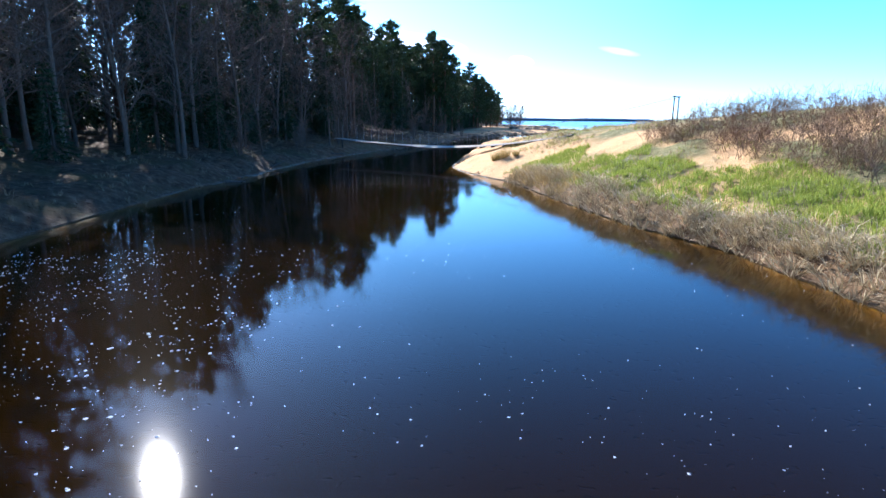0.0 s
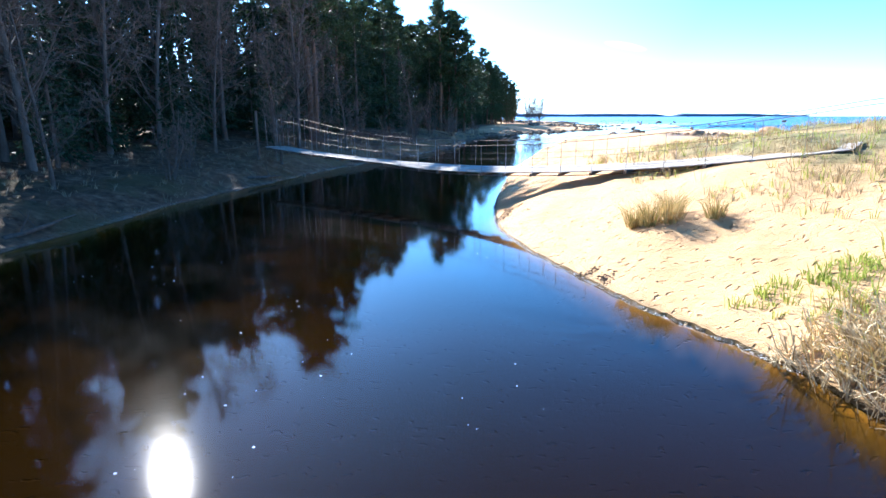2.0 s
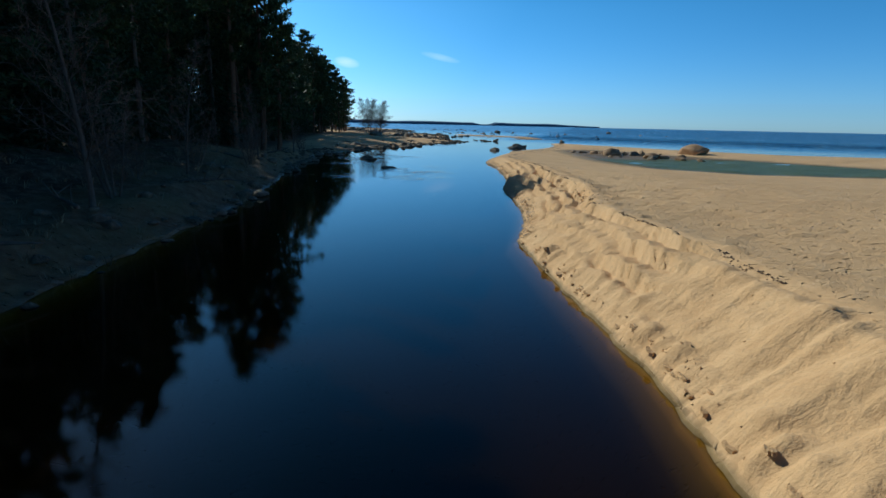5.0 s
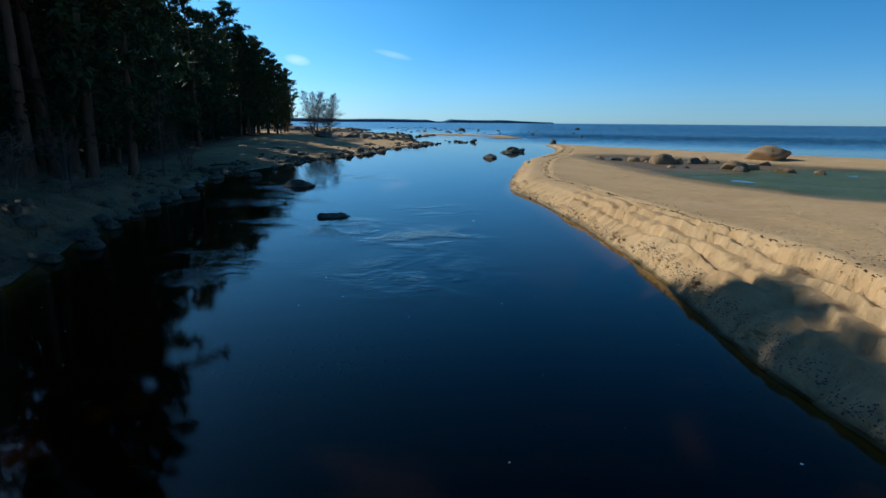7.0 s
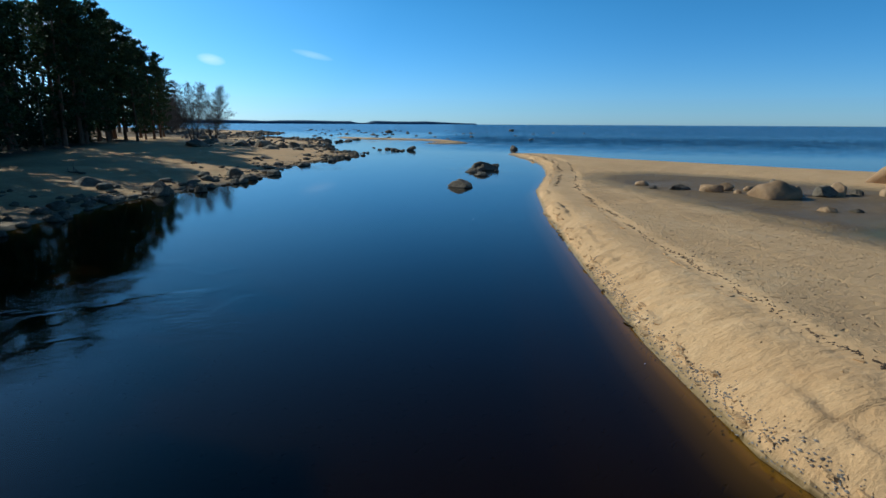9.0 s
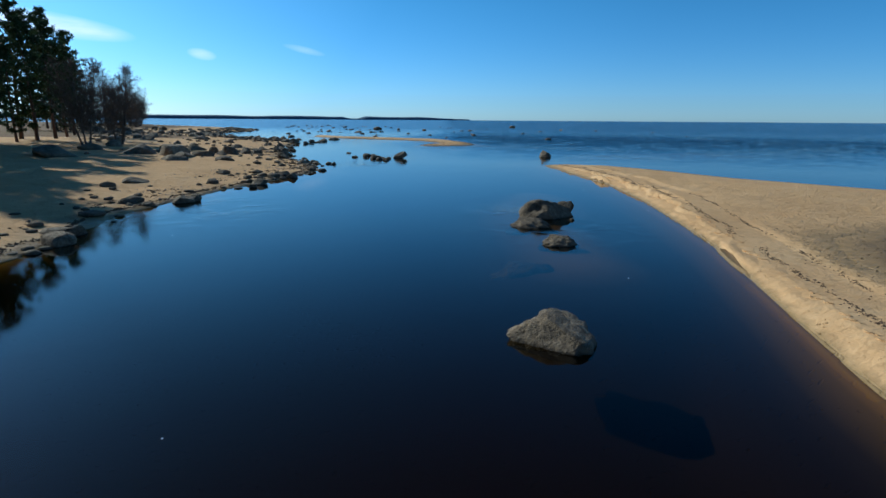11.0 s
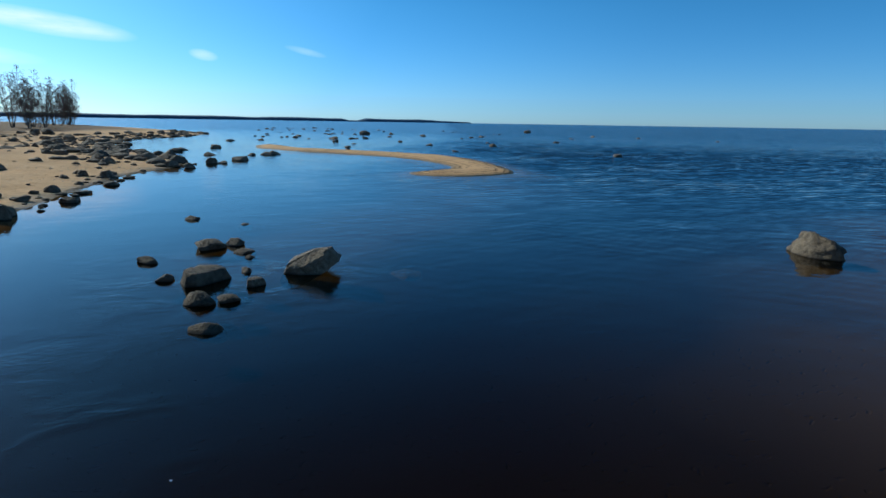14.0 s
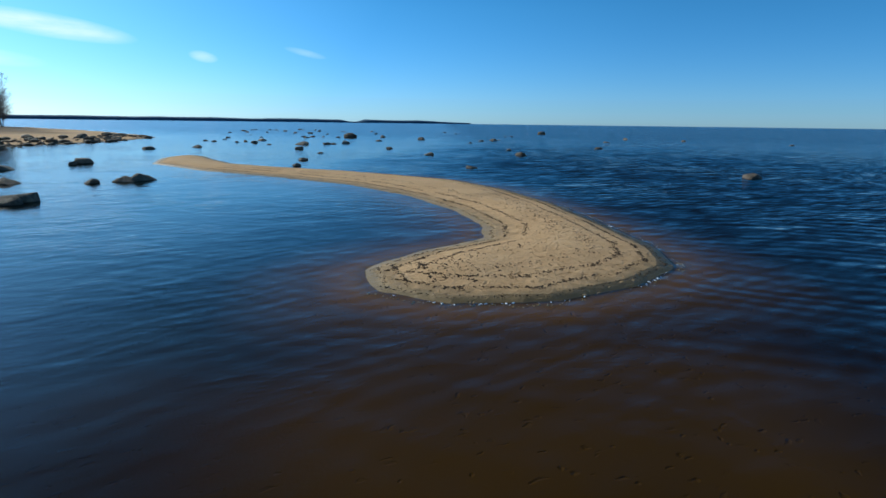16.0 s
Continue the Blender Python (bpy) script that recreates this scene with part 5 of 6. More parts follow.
# out at sea
for x, y, w, h, i in ((131, 386, 3.4, 1.6, 0), (229, 423, 4.0, 1.5, 1), (142, 365, 2.2, 0.8, 2), (141, 386, 1.8, 1.0, 4), (113, 321, 1.2, 0.4, 3), (89, 290, 0.8, 0.3, 0), (99, 324, 1.5, 0.45, 1)):
    boulder(x, y, w, h, i, z=0.0, label="lone dark boulder standing out of the sea", group="boulders in the sea")
rng = random.Random(5)
made = 0
while made < 84:
    y = 262 + 270 * rng.random()
    x = 60 + (y - 262) * 0.26 + rng.expovariate(1 / 40)
    w = rng.uniform(0.8, 2.6)
    if terrain(np.array([x]), np.array([y]))[0][0] < 0:
        boulder(x, y, w, w * rng.uniform(0.14, 0.3), rng.randrange(7), z=0.0, label="dark boulder standing out of the shallow sea", group="boulders in the sea")
        made += 1
small = Soup()
made = 0
while made < 360:
    y = 196 + 150 * rng.random() ** 0.9
    x = 30 + 40 * rng.random()
    z, dl = ground_z(x, y), line_distance(np.array([x]), np.array([y]), LEFT_SHORE)[0]
    if 0.02 < z < 1.5 and (y > 214 or dl < 2.0) and not (math.hypot((x - 44) / 5.0, (y - 218) / 8.5) < 1 and dl > 1.2) and rng.random() < (1.0 if y > 226 else 0.6):
        w = min(0.28 + rng.expovariate(1 / 0.6), 3.0 if y > 216 else 0.8)
        if w > 0.8:
            boulder(x, y, min(w, 3.0), min(w, 3.0) * rng.uniform(0.25, 0.5), rng.randrange(7), label="weathered boulder on the stony beach", group="boulders of the stony beach")
        else:
            me, a, k = PEBBLES[rng.randrange(7)], rng.uniform(0, 6.28), len(small.v)
            small.v += [(x + 0.5 * w * (v.co.x * math.cos(a) - v.co.y * math.sin(a)), y + 0.5 * w * (v.co.x * math.sin(a) + v.co.y * math.cos(a)), z + 0.4 * w * v.co.z + 0.08 * w) for v in me.vertices]
            small.f += [tuple(k + i for i in p.vertices) for p in me.polygons]
        made += 1
made = 0
while made < 300:                 # cobbles along the waterline of the stony beach
    i = rng.uniform(21, 32)
    a, b = Vector(LEFT_SHORE[int(i)]), Vector(LEFT_SHORE[int(i) + 1])
    p = a.lerp(b, i - int(i)) + Vector((-abs(rng.gauss(0, 3.5)) + 0.9, rng.uniform(-1, 1)))
    z = ground_z(p.x, p.y)
    if z > -0.15:
        w = 0.2 + min(rng.expovariate(1 / 0.22), 0.8)
        me, a, k = PEBBLES[rng.randrange(7)], rng.uniform(0, 6.28), len(small.v)
        small.v += [(p.x + 0.55 * w * (v.co.x * math.cos(a) - v.co.y * math.sin(a)), p.y + 0.5 * w * (v.co.x * math.sin(a) + v.co.y * math.cos(a)), max(z, -0.02) + 0.36 * w * v.co.z + 0.08 * w) for v in me.vertices]
        small.f += [tuple(k + i for i in f.vertices) for f in me.polygons]
        made += 1
made = 0
while made < 260:                 # loose stones of the shaded left shore
    i = rng.uniform(10, 23)
    a, b = Vector(LEFT_SHORE[int(i)]), Vector(LEFT_SHORE[int(i) + 1])
    p = a.lerp(b, i - int(i)) + Vector((-rng.expovariate(1 / 2.2) + 0.8, rng.uniform(-1, 1)))
    z = ground_z(p.x, p.y)
    if z > -0.2:
        w = 0.2 + min(rng.expovariate(1 / 0.25), 0.9)
        me, a, k = PEBBLES[rng.randrange(7)], rng.uniform(0, 6.28), len(small.v)
        small.v += [(p.x + 0.5 * w * (v.co.x * math.cos(a) - v.co.y * math.sin(a)), p.y + 0.5 * w * (v.co.x * math.sin(a) + v.co.y * math.cos(a)), max(z, -0.03) + 0.4 * w * v.co.z + 0.1 * w) for v in me.vertices]
        small.f += [tuple(k + i for i in f.vertices) for f in me.polygons]
        made += 1
made = 0
while made < 620:
    y = 262 + 138 * rng.random()
    x = 48 + 40 * rng.random()
    z = ground_z(x, y)
    if -0.12 < z < 0.75 and x < 76 + 0.09 * max(0, y - 320) - 0.1 * max(0, 320 - y) and noise.noise((x * 0.12, y * 0.07, 3)) > -0.25:
        w = 0.3 + min(rng.expovariate(1 / 0.5), 1.8)
        me, a, k = PEBBLES[rng.randrange(7)], rng.uniform(0, 6.28), len(small.v)
        flat = w * rng.uniform(0.22, 0.36)
        small.v += [(x + 0.5 * w * (v.co.x * math.cos(a) - v.co.y * math.sin(a)), y + 0.5 * w * (v.co.x * math.sin(a) + v.co.y * math.cos(a)), max(z, 0) + flat * v.co.z + 0.08 * w) for v in me.vertices]
        small.f += [tuple(k + i for i in p.vertices) for p in me.polygons]
        made += 1
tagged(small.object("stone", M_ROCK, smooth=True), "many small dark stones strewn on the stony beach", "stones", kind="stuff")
made = 0
while made < 30:
    y = 120 + 80 * rng.random()
    i = rng.uniform(15, 25)
    a, b = Vector(LEFT_SHORE[int(i)]), Vector(LEFT_SHORE[int(i) + 1])
    p = a.lerp(b, i - int(i)) + Vector((rng.uniform(-2.2, 1.2), 0))
    w = rng.uniform(0.4, 1.3)
    boulder(p.x, p.y, w, w * 0.35, rng.randrange(7), label="dark stone along the shaded bank", group="stones of the shaded bank")
    made += 1


# ---- footbridge ----
U = Vector((0.702, -0.712, 0))       # along the deck
N = Vector((0.712, 0.702, 0))        # across, away from the near edge
HANG = 1.42                         # spacing of the chain hangers
S0, S1 = -17.45, 16.8
DECK = 1.32


def deck(s, across=0.0, up=0.0):
    d = s + 2.0
    left = float(smooth((-0.5 - s) / 4.5))          # towards the wood the deck hangs level, and a little higher
    z = 1.47 + (0.0047 if d > 0 else 0.0017) * d * d + 0.145 * across * (1 - 0.9 * left) + 0.13 * left
    p = Vector((-0.91, 59.36, 0)) + U * s + N * across
    return Vector((p.x, p.y, z + up))


def rail_rise(s, side):
    """How much higher than in mid-span the hand cable hangs over the deck."""
    left = float(smooth((-0.5 - s) / 4.5))
    return (0.0050 * min(s + 2, 0) ** 2 + (0.08 * left if side > 0.5 else 0.0)) * (1 if s > -14 else 0.9)


def footbridge():
    root = tagged(new("footbridge"), "narrow grey plank suspension footbridge with chain railings over the river", "footbridge")
    root.location = deck(0)
    rng = random.Random(9)

    def local(p):
        return tuple(p - root.location)

    def slab(name, a0, a1, c0, c1, up0, up1, mat, cuts):
        s = Soup()
        for k in range(cuts + 1):
            t = a0 + (a1 - a0) * k / cuts
            n = len(s.v)
            s.v += [local(deck(t, c0, up0)), local(deck(t, c1, up0)), local(deck(t, c1, up1)), local(deck(t, c0, up1))]
            if k:
                s.f += [(n - 4 + i, n - 4 + (i + 1) % 4, n + (i + 1) % 4, n + i) for i in range(4)]
        s.f += [(3, 2, 1, 0), tuple(len(s.v) - 4 + i for i in range(4))]
        return s.object(name, mat, root)

    lanes = 8
    for j in range(lanes):
        t = S0 - rng.uniform(0, 3)
        while t < S1:
            e = min(t + rng.uniform(3.4, 4.6), S1)
            a = max(t, S0)
            if e - a > 0.3:
                w = DECK / lanes
                lift = rng.uniform(-0.006, 0.008)
                slab("plank", a + 0.006, e - 0.006, j * w + 0.007, (j + 1) * w - 0.007, lift - 0.035, lift, M_WOOD, 4)
            t = e
    count = 23
    chain = Soup()      # one hanger: links one under another
    links_n = 26
    rail = 1.18
    for k in range(links_n):
        c = rail - (k + 0.5) * rail / links_n
        half, rad = rail / links_n * 0.62, 0.005
        w = 0.014
        ring = []
        for i in range(8):
            t = 2 * math.pi * i / 8
            off = (w * math.cos(t), 0) if k % 2 else (0, w * math.cos(t))
            ring.append((off[0], off[1], c + half * math.sin(t)))
        chain.tube(ring + [ring[0], ring[1]], [rad] * 10, 4)
    chain_me = None
    for k in range(count + 1):
        s = (k - 12) * HANG
        slab("beam", s - 0.06, s + 0.06, -0.10, DECK + 0.10, -0.16, -0.045, M_BEAM, 1)
        for side in (-0.02, DECK + 0.02):
            if chain_me is None:
                ob = chain.object("chain_hanger", M_CHAIN, root)
                chain_me = ob.data
            else:
                ob = new("chain_hanger", chain_me)
                ob.parent = root
            ob.location = local(deck(s - (0.18 if side > 0 else 0.0), side))
            ob.scale = (1, 1, 1 + rail_rise(s, side) / rail)
            ob.rotation_euler = (rng.uniform(-0.03, 0.03), rng.uniform(-0.03, 0.03), rng.uniform(0, 6))
    portal = S1 + 8.8
    foot = deck(portal, DECK / 2)
    foot_z = ground_z(foot.x, foot.y)
    gate_top = 6.2
    for side in (-0.02, DECK + 0.02):
        for up, r, name in ((rail, 0.012, "handrail_cable"), (0.58, 0.006, "middle_wire")):
            c = Soup()
            pts = [local(deck(S0 - 1.0 + (S1 - S0 + 1) * k / 90, side, up + 0.004 * math.sin(k * 0.7) + rail_rise(S0 - 1.0 + (S1 - S0 + 1) * k / 90, side) * up / rail)) for k in range(91)]
            if up == rail:
                last = deck(S1, side, up)
                for k in range(1, 9):
                    p = deck(S1 + 8.8 * k / 8, DECK / 2 + (side - DECK / 2) * (1 - 0.4 * k / 8))
                    p.z = last.z + (gate_top - 0.1 - last.z) * (k / 8) ** 1.15
                    pts.append(local(p))
            c.tube(pts, [r] * len(pts), 6)
            c.object(name, M_CABLE, root)
        c = Soup()
        pts = [local(deck(S0 + (S1 - S0) * k / 60, DECK * 0.5 + (side - DECK * 0.5) * 0.8, -0.175)) for k in range(61)]
        c.tube(pts, [0.018] * 61, 6)
        c.object("bearing_cable", M_CABLE, root)
        p = deck(S0 - 1.0, side)
        c = Soup()
        c.tube([local(Vector((p.x, p.y, ground_z(p.x, p.y) - 0.5))), local(Vector((p.x, p.y, p.z + 1.2 + rail_rise(S0 - 1.0, side))))], [0.10, 0.09], 10, True)
        c.object("post", M_BEAM, root, label="dark round timber anchor post")
        p = deck(portal, DECK / 2 + (side - DECK / 2) * 0.6)
        c = Soup()
        c.tube([local(Vector((p.x, p.y, foot_z - 0.5))), local(Vector((p.x, p.y, gate_top)))], [0.055, 0.05], 8, True)
        c.object("post", M_BEAM, root, label="slim timber post of the anchor frame")
    c = Soup()
    c.tube([local(Vector((*deck(portal, -0.0).xy, gate_top - 0.06))), local(Vector((*deck(portal, DECK).xy, gate_top - 0.05)))], [0.045, 0.045], 8, True)
    c.object("crossbar", M_BEAM, root)
    return root


footbridge()


# ---- plants of the right bank ----
def blade_field(name, spots, mat, height, width, count, seed, lean=0.5, label="", category="grass", curl=True):
    """Many bent blades in one mesh. spots: places with a size each."""
    rng = np.random.RandomState(seed)
    spots = np.repeat(np.asarray(spots, float), count, 0)
    n = len(spots)
    a = rng.uniform(0, 2 * np.pi, n)
    r = rng.uniform(0, 0.16, n) * spots[:, 3]
    base = spots[:, :3] + np.stack([r * np.cos(a), r * np.sin(a), np.full(n, -0.03)], 1)
    h = height * spots[:, 3] * rng.uniform(0.5, 1.15, n)
    out = np.stack([np.cos(a), np.sin(a)], 1) * (h * lean * rng.uniform(0.2, 1.3, n))[:, None]
    b = rng.uniform(0, 2 * np.pi, n)
    side = np.stack([np.cos(b), np.sin(b), np.zeros(n)], 1) * width * 0.5
    mid = base + np.concatenate([out * 0.35, (h * 0.62)[:, None]], 1)
    tip = base + np.concatenate([out, (h * rng.uniform(0.7, 1.0, n))[:, None]], 1)
    v = np.stack([base - side, base + side, mid + side * 0.7, mid - side * 0.7, tip], 1).reshape(-1, 3)
    k = np.arange(n)[:, None] * 5
    faces = np.concatenate([k + [0, 1, 2], k + [0, 2, 3], k + [3, 2, 4]], 0)
    ob = link_mesh(name, v, faces, mat)
    return tagged(ob, label, category, kind="stuff")


def scatter(n, x0, x1, y0, y1, keep, seed):
    rng = np.random.RandomState(seed)
    x, y = rng.uniform(x0, x1, n), rng.uniform(y0, y1, n)
    z, litter, turf, mud, soaked = terrain(x, y)
    d = line_distance(x, y, RIGHT_RIVER)
    ok = keep(x, y, z, turf, d, rng.uniform(0, 1, n))
    return np.stack([x, y, z, rng.uniform(0.6, 1.3, n)], 1)[ok]


def bare_sand(x, y):
    """The trodden open sand on the dune slope."""
    return smooth(1.6 - np.hypot((x - 13.2) / 2.6, (y - 38.2) / 3.4) + 0.3 * lattice(x, y, 1.2, 25))


def lawn(x, y, z, turf, d, r):
    patch = lattice(x, y, 3.1, 21) * 0.6 + lattice(x, y, 1.1, 22) * 0.4
    patch = patch - 1.5 * bare_sand(x, y)
    band = (z > 0.05) & (d < 6.0 + 3 * patch) & (y < 42) & (d > 0.9)
    return band & (r < 0.85 + 0.9 * patch)


def marram(x, y, z, turf, d, r):
    patch = lattice(x, y, 2.6, 31) * 0.6 + lattice(x, y, 0.9, 32) * 0.4 - 1.2 * bare_sand(x, y)
    return (z > 0.9) & (y < 65.5) & (d > 4.5) & (r < 0.14 + 1.05 * (patch + 0.05))


def water_edge(x, y, z, turf, d, r):
    patch = lattice(x, y, 1.6, 41)
    return (y < 41) & (z > -0.5) & (z < 0.4) & (d < 0.75) & (r < 0.5 + 0.8 * patch)


def thatch(x, y, z, turf, d, r):
    patch = lattice(x, y, 1.9, 51)
    return (z > 0.0) & (d < 1.7) & (y < 40) & (r < 0.6 + 0.7 * patch)


blade_field("green_grass", scatter(30000, 4, 22, 4, 45, lawn, 1), M_GRASS, 0.32, 0.026, 7, 2, 0.6, "fresh green grass on the river bank")
blade_field("dry_grass", scatter(26000, 4, 45, 4, 66, marram, 3), M_STRAW, 0.42, 0.018, 8, 4, 0.7, "dry pale marram grass in tussocks on the dune")
blade_field("marram", scatter(14000, 4, 40, 4, 66, marram, 13), M_GRASS, 0.36, 0.018, 6, 14, 0.7, "green shoots among the dune tussocks")
blade_field("reed", scatter(12000, 2, 14, 2, 46, water_edge, 5), M_REED, 0.62, 0.018, 3, 6, 0.45, "dry broken reeds standing at the water's edge", "reeds")
blade_field("straw_mat", scatter(15000, 3, 15, 2, 44, thatch, 7), M_THATCH, 0.62, 0.034, 8, 8, 2.0, "flattened straw-coloured dead reed mat over the bank", "reeds")
tuft_spots = [(5.0, 46.6, 1.9), (5.4, 46.2, 1.8), (4.7, 46.9, 1.5), (5.7, 46.8, 1.7), (6.3, 45.6, 1.3)]
for x, y, k in tuft_spots:
    blade_field("grass_tuft", [(x, y, ground_z(x, y), k)] * 3, M_TUFT, 0.5, 0.018, 60, int(x * 100), 0.75, "dense tuft of golden and green grass on the sand", "grass tuft")


def golden(x, y, z, turf, d, r):
    return (z > 0.05) & (d > 0.2) & (d < 1.5 + 0.6 * lattice(x, y, 1.5, 56)) & (y > 29) & (y < 40.5) & (r < 0.6 + 0.8 * lattice(x, y, 1.3, 59))


blade_field("golden_grass", scatter(5000, 3, 12, 30, 42, golden, 60), M_TUFT, 0.5, 0.022, 9, 61, 0.9, "long golden dead grass hanging over the bank")


def left_bank(x, y, z, turf, d, r):
    dl = line_distance(x, y, LEFT_SHORE)
    return inside(x, y, LEFT_LAND) & (dl < 11) & (r < 0.5 + 0.9 * lattice(x, y, 2.3, 55))


blade_field("withered_grass", scatter(9000, -28, 10, 18, 160, left_bank, 57), M_REED, 0.34, 0.03, 7, 58, 0.9, "withered grass tussocks on the shaded bank")


def shrub(seed):
    rng = random.Random(seed)
    s = Soup()
    for _ in range(5):
        grow(s, s, rng, (rng.uniform(-0.4, 0.4), rng.uniform(-0.4, 0.4), -0.05), (rng.uniform(-0.7, 0.7), rng.uniform(-0.7, 0.7), 1), rng.uniform(0.7, 1.1), 0.02, 2, 0.3)
    ob = s.object("shrub", M_SHRUB)
    return tagged(ob, "leafless reddish-brown shrub on the dune slope", "shrub", "shrubs on the dune")


shrubs = [shrub(71), shrub(72)]
used = set()
rng = random.Random(73)
for k in range(240):
    y = rng.uniform(18, 36)
    x = 13.4 + 0.10 * (34 - y) + 7.5 * rng.random() ** 1.3
    if k > 190:
        x, y = rng.uniform(18, 32), rng.uniform(16, 42)
    src = shrubs[k % 2]
    m = pose(x, y, ground_z(x, y), 0, 0, rng.uniform(0, 360)) @ Matrix.Scale(rng.uniform(0.5, 0.95), 4)
    if src in used:
        src = copy_thing(src, pose(0, 0, 0))
    used.add(src)
    src.matrix_basis = m


# ---- foam flecks, sun glints built as flecks, and drift ----
rng = np.random.RandomState(8)
n = 2600
fx, fy = rng.uniform(-14, 10, n), 4 + 52 * rng.uniform(0, 1, n) ** 1.6
keep = (terrain(fx, fy)[0] < -0.2) & (lattice(fx, fy, 3.5, 71) + rng.uniform(-0.4, 0.4, n) > 0.3)
# denser scum flecks, which also stand in for the sun's glitter
n2 = 4200
sx, sy = rng.uniform(-14, -1.5, n2), rng.uniform(1.5, 17.5, n2)
thick = (sx < -2.2 - 0.14 * sy) & (lattice(sx, sy, 1.9, 72) * 0.7 + lattice(sx, sy, 0.7, 73) * 0.5 - 0.06 * (sx + 6 + 0.3 * (sy - 6)) > rng.uniform(-0.5, 0.5, n2)) & (terrain(sx, sy)[0] < -0.2)
fx, fy, keep = np.concatenate([fx, sx]), np.concatenate([fy, sy]), np.concatenate([keep, thick])
lx, ly = rng.uniform(4, 62, 2600), rng.uniform(96, 222, 2600)
drift = (lattice(lx, ly, 4.0, 74) + rng.uniform(-0.3, 0.3, 2600) > 0.45) & (terrain(lx, ly)[0] < -0.15)
fx, fy, keep = np.concatenate([fx, lx]), np.concatenate([fy, ly]), np.concatenate([keep, drift])
# white flecks added to draw sun glints on the water near the left bank
bx, by = rng.uniform(-14, -4, 5200), rng.uniform(5, 17, 5200)
glints = (lattice(bx, by, 1.3, 75) * 0.6 + lattice(bx, by, 0.45, 76) * 0.5 - 0.09 * (bx + 9.5 + 0.35 * (by - 10)) > rng.uniform(-0.1, 0.9, 5200)) & (terrain(bx, by)[0] < -0.15)
fx, fy, keep = np.concatenate([fx, bx]), np.concatenate([fy, by]), np.concatenate([keep, glints])
foam = Soup()
for x, y in zip(fx[keep], fy[keep]):
    r = 0.005 + (0.020 if x > -4 or y > 17 else 0.032) * rng.uniform() ** 3
    k = len(foam.v)
    foam.v += [(x + r * math.cos(t) * rng.uniform(0.6, 1.3), y + r * math.sin(t) * rng.uniform(0.6, 1.3), 0.006) for t in (0, 1.05, 2.1, 3.14, 4.2, 5.2)] + [(x, y, 0.006 + r * 0.5)]
    foam.f += [(k + i, k + (i + 1) % 6, k + 6) for i in range(6)]
tagged(foam.object("foam", M_FOAM), "small white foam flecks and flecks drawn for sun glints on the river", "foam", kind="stuff")


# ---- drift lines, gravel and driftwood ----
def crumbs(name, spots, mat, size, seed, label, category):
    """Small loose pieces lying on the ground, in one mesh."""
    rng = random.Random(seed)
    s = Soup()
    for x, y, z in spots:
        r = size * rng.uniform(0.5, 1.6)
        a = rng.uniform(0, 6.28)
        u, w = Vector((math.cos(a), math.sin(a), 0)), Vector((-math.sin(a), math.cos(a), 0))
        k = len(s.v)
        c = Vector((x, y, z))
        lo, hi = rng.uniform(0.7, 1.8), rng.uniform(0.5, 1.0)
        s.v += [tuple(c + u * r * lo), tuple(c + w * r * hi), tuple(c - u * r * lo), tuple(c - w * r * hi), tuple(c + Vector((r * 0.2, 0, r * rng.uniform(0.4, 0.9))))]
        s.f += [(k, k + 1, k + 4), (k + 1, k + 2, k + 4), (k + 2, k + 3, k + 4), (k + 3, k, k + 4)]
    return tagged(s.object(name, mat), label, category, kind="stuff")


M_DEBRIS = plain("drift_debris", (0.05, 0.032, 0.02), (0.15, 0.10, 0.06), 8, 0.9)
M_GRAVEL = plain("gravel", (0.14, 0.12, 0.10), (0.36, 0.31, 0.25), 8, 0.85)


def sprinkle(n, x0, x1, y0, y1, keep, seed):
    rng = np.random.RandomState(seed)
    x, y = rng.uniform(x0, x1, n), rng.uniform(y0, y1, n)
    z = terrain(x, y)[0]
    ok = keep(x, y, z, rng.uniform(0, 1, n))
    return np.stack([x, y, z], 1)[ok]


def along(line, offset, jitter, gap, y0, y1, seed, sway=0.2, miss=0.0):
    """Places strung along a shoreline, at a distance inland of it."""
    rng = random.Random(seed)
    out = []
    for (ax, ay), (bx, by) in zip(line[:-1], line[1:]):
        long = math.hypot(bx - ax, by - ay)
        if max(ay, by) < y0 or min(ay, by) > y1:
            continue
        for k in range(int(long / gap)):
            f = rng.random()
            x, y = ax + (bx - ax) * f, ay + (by - ay) * f
            o = offset + sway * noise.noise((x * 0.6, y * 0.6, seed)) + rng.gauss(0, jitter)
            x, y = x + (by - ay) / long * o, y - (bx - ax) / long * o
            if noise.noise((x * 0.45, y * 0.45, seed + 7)) > miss - 0.6 + rng.uniform(-0.2, 0.2):
                out.append((x, y))
    z = terrain(np.array([p[0] for p in out]), np.array([p[1] for p in out]))[0]
    return [(x, y, h) for (x, y), h in zip(out, z)]


def pebbly(x, y, z, r):
    return (z > -0.08) & (z < 0.16) & (r < 0.5 + 0.5 * lattice(x, y, 1.2, 85))


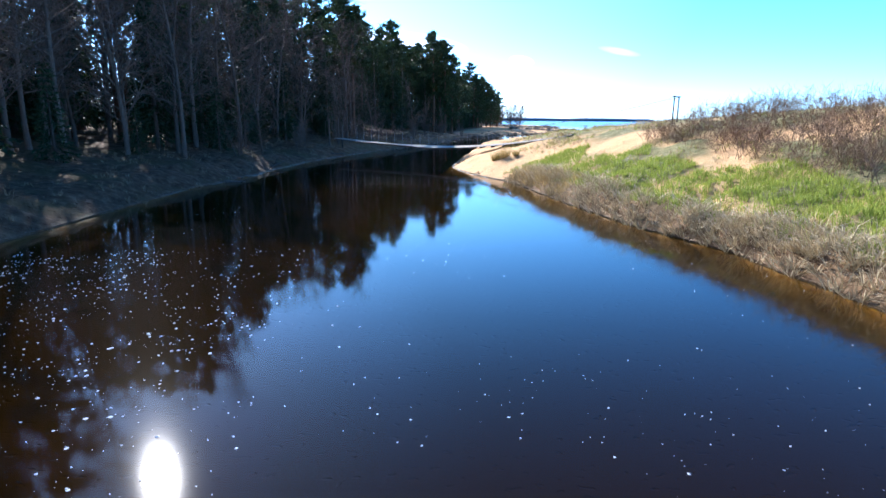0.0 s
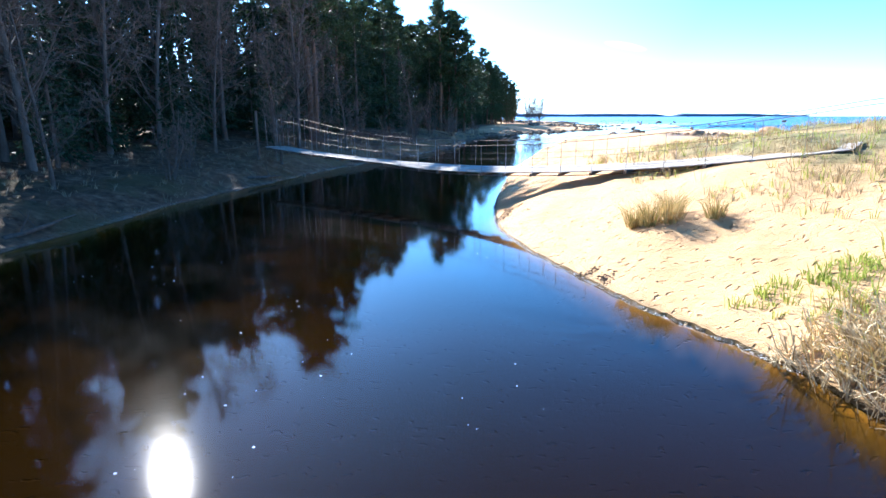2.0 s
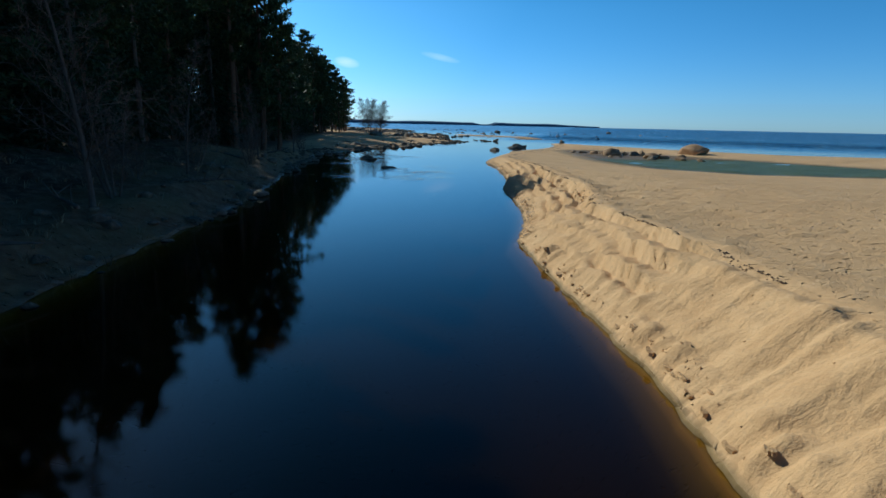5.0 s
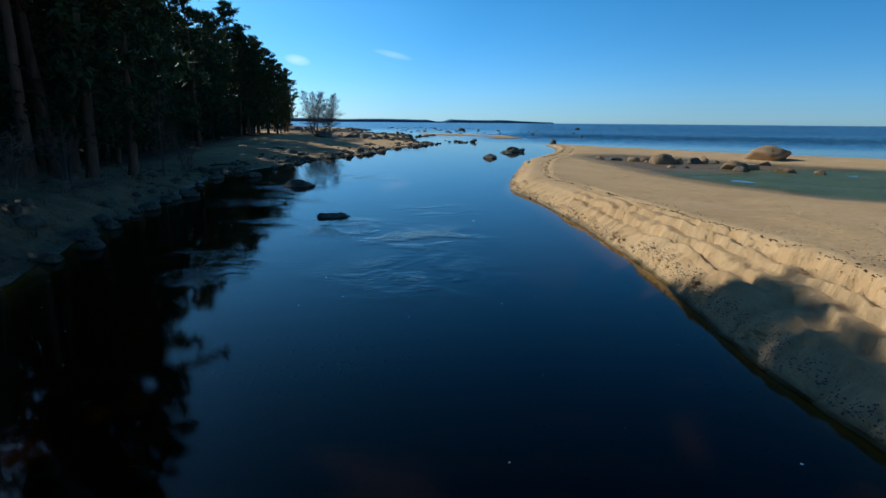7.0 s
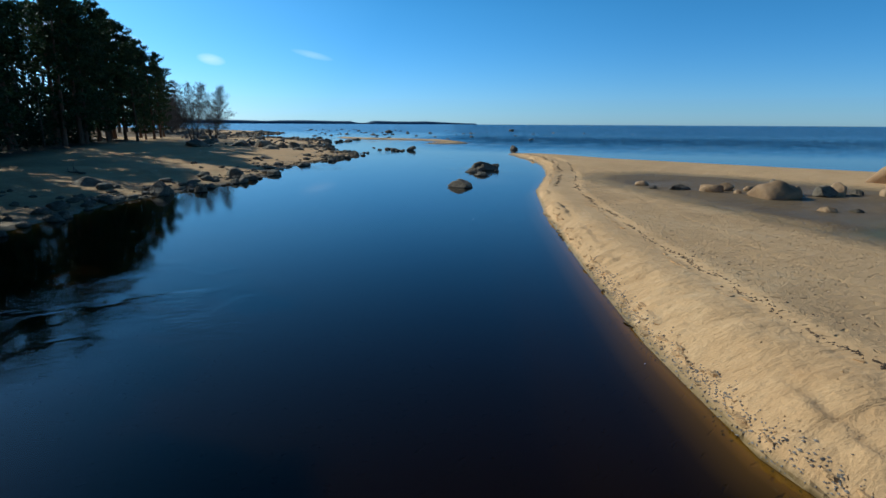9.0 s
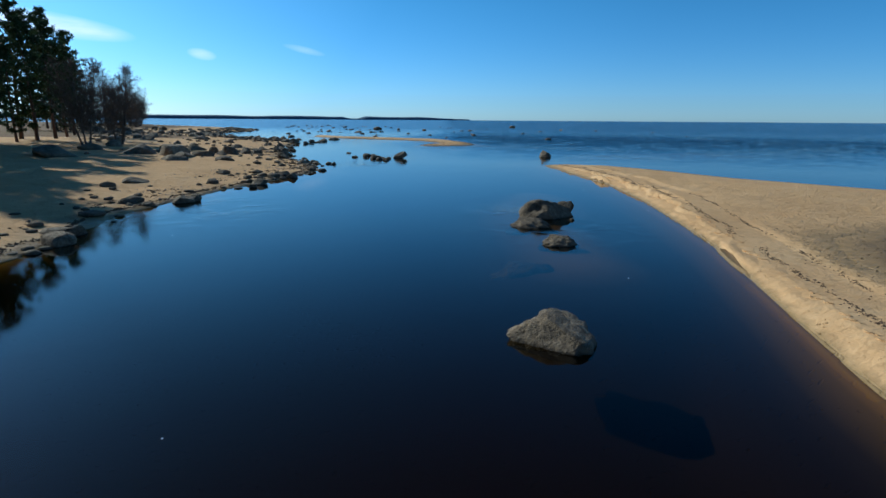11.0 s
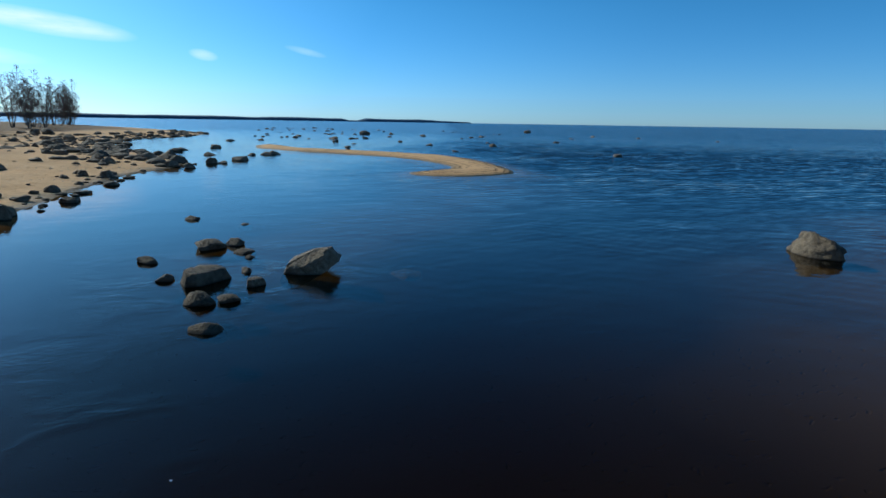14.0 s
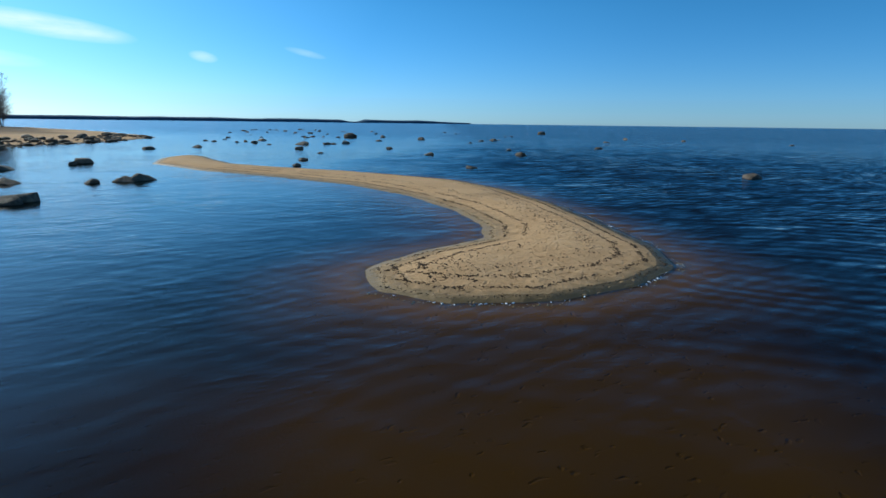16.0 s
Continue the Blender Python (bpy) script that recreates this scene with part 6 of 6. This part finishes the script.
BAR = ISLAND + ISLAND[:1]
for offset, gap, wide in ((0.45, 0.05, 0.05), (1.0, 0.025, 0.05), (1.75, 0.03, 0.06), (2.6, 0.08, 0.2)):
    crumbs("drift_line", along(BAR, offset, wide, gap, 244, 285, int(offset * 10), 0.12, 0.25), M_DEBRIS, 0.025, int(offset * 10), "dark curved line of drift debris on the sand bar", "drift debris")
# besides drift, these dark crumbs paint the shadow line under the crest's ledge
crumbs("drift_line", along(RIGHT_RIVER, 2.55, 0.06, 0.03, 88, 180, 5, 0.3, 0.55) + along(RIGHT_RIVER, 3.0, 0.4, 0.16, 96, 176, 6, 0.8, 0.5) + along(RIGHT_RIVER, 1.3, 0.08, 0.03, 172, 204, 16, 0.3, 0.4), M_DEBRIS, 0.028, 2, "dark broken line of drift debris and painted ledge shadow along the crest of the sand bank", "drift debris")
crumbs("drift_line", along(RIGHT_RIVER, 0.9, 0.3, 0.10, 42, 57, 31, 0.6, 0.75), M_DEBRIS, 0.03, 9, "dark clumps of washed-up weed on the river beach", "drift debris")
# drift crumbs that also darken the shore where a low undercut edge lies shaded
crumbs("drift_line", along(LEFT_SHORE, -1.0, 0.10, 0.02, 176, 226, 51, 0.4, 0.55) + along(LEFT_SHORE, -2.6, 0.22, 0.05, 182, 232, 52, 1.2, 0.6), M_DEBRIS, 0.05, 13, "dark broken line of drift debris and painted undercut shade on the sandy point", "drift debris")
crumbs("drift_line", [(x, y, z) for x, y, z in sprinkle(1500, 0.9, 2.7, 52.6, 54.9, lambda x, y, z, r: (z > 0.02) & (lattice(x, y, 0.5, 53) + 0.5 * lattice(x, y, 0.2, 54) - 0.9 * np.hypot((x - 1.75) / 0.8, (y - 53.7) / 0.9) > r - 1.1), 55)], M_DEBRIS, 0.03, 14, "dark heap of washed-up weed on the river beach", "drift debris")
crumbs("drift_line", [(x, y, z) for x, y, z in sprinkle(700, 2.6, 3.6, 44.3, 45.5, lambda x, y, z, r: (z > 0.02) & (lattice(x, y, 0.3, 56) - 1.2 * np.hypot((x - 3.1) / 0.4, (y - 44.9) / 0.5) > r - 1.0), 57)], M_DEBRIS, 0.03, 15, "small dark heap of weed on the river beach", "drift debris")
crumbs("gravel", along(RIGHT_RIVER, 0.18, 0.13, 0.010, 98, 142, 41, 0.15, 0.3), M_GRAVEL, 0.021, 12, "wet grey gravel along the foot of the sand bank", "gravel")
crumbs("sand_clod", along(RIGHT_RIVER, 0.3, 0.12, 0.08, 58, 190, 7, 0.2, 0.6) + along(RIGHT_RIVER, 2.5, 0.3, 0.2, 58, 170, 8, 0.5, 0.6) + along(RIGHT_RIVER, 1.3, 0.5, 0.4, 60, 170, 9, 0.5, 0.7), M_GROUND, 0.026, 6, "clods of slumped damp sand on the cut bank", "sand clods")


def slabs(spots, seed):
    """Flat cakes of damp sand broken off along the bank's crest."""
    rng = random.Random(seed)
    s = Soup()
    for x, y, z in spots:
        r, thick = rng.uniform(0.05, 0.15), rng.uniform(0.03, 0.06)
        turn, tilt = rng.uniform(0.9, 1.5), rng.uniform(-0.1, 0.35)
        k = len(s.v)
        for level in (0, 1):
            for i in range(7):
                a = 6.283 * i / 7
                u = r * (1.5 if level == 0 else 1.3) * math.cos(a) * rng.uniform(0.8, 1.15)
                w = r * 0.6 * math.sin(a) * rng.uniform(0.8, 1.15)
                s.v.append((x + u * math.cos(turn) - w * math.sin(turn), y + u * math.sin(turn) + w * math.cos(turn), z - 0.03 + level * thick + tilt * w * math.sin(turn)))
        s.f += [(k + i, k + (i + 1) % 7, k + 7 + (i + 1) % 7, k + 7 + i) for i in range(7)] + [tuple(k + 7 + i for i in range(7))]
    return tagged(s.object("sand_slab", M_GROUND), "broken cakes of damp sand along the cut bank", "sand slabs", kind="stuff")


slabs(along(RIGHT_RIVER, 2.2, 0.08, 0.45, 96, 150, 21, 0.4, 0.5) + along(RIGHT_RIVER, 0.22, 0.1, 0.22, 64, 150, 23, 0.12, 0.4) + along(RIGHT_RIVER, 0.8, 0.06, 0.25, 168, 202, 24, 0.2, 0.45), 5)
crumbs("shore_foam", along(RIGHT_RIVER, 0.05, 0.035, 0.006, 42, 57, 10, 0.03, 0.1), M_FOAM, 0.008, 7, "thin pale line of foam at the river's edge", "foam")
crumbs("shore_foam", along(BAR[-9:], -0.1, 0.06, 0.05, 244, 256, 11, 0.2, 0.5), M_FOAM, 0.03, 8, "white foam flecks washed round the sand bar", "foam")
crumbs("gravel", sprinkle(9000, 22, 32, 130, 146, pebbly, 93), M_GRAVEL, 0.018, 3, "grey gravel along the foot of the sand bank", "gravel")
crumbs("shore_gravel", sprinkle(12000, 28, 62, 190, 262, lambda x, y, z, r: (z > 0) & (z < 0.5) & inside(x, y, LEFT_LAND) & (lattice(x, y, 3.3, 86) > 0.2), 94), M_GRAVEL, 0.05, 4, "small stones strewn over the stony beach", "gravel")


def driftwood(x, y, length, turn, seed):
    rng = random.Random(seed)
    s = Soup()
    pts = crooked(rng, (0, 0, 0.06), (1, 0, 0.05), length, 5, 0.12)
    s.tube(pts, [0.09, 0.085, 0.075, 0.06, 0.045, 0.02], 7, True)
    for _ in range(4):
        k = rng.randrange(1, 5)
        s.tube(crooked(rng, pts[k], (rng.uniform(-0.3, 0.8), rng.uniform(-1, 1), rng.uniform(0, 0.9)), length * 0.3, 3, 0.25), [0.035, 0.025, 0.018, 0.008], 4)
    ob = s.object("driftwood", M_GREYBARK, smooth=True)
    ob.matrix_basis = pose(x, y, ground_z(x, y), 0, -2, turn)
    return tagged(ob, "grey fallen trunk with broken branches on the shaded bank", "driftwood", "driftwood on the bank")


for k, (x, y, n, turn) in enumerate(((-6.5, 92, 3.2, 40), (-4.5, 99, 2.6, 120), (-2.4, 108, 3.0, 15), (-1.0, 117, 2.2, 70), (0.2, 127, 3.4, 150), (2.2, 137, 2.4, 30), (4.0, 147, 2.8, 95),
                                     (8.2, 160, 2.6, 10), (13, 170, 2.0, 60), (17, 182, 2.4, 130), (-14.8, 49, 3.0, 80), (-14.9, 38, 2.6, 30), (-12.6, 66, 3.0, 55))):
    driftwood(x, y, n, turn, 300 + k)
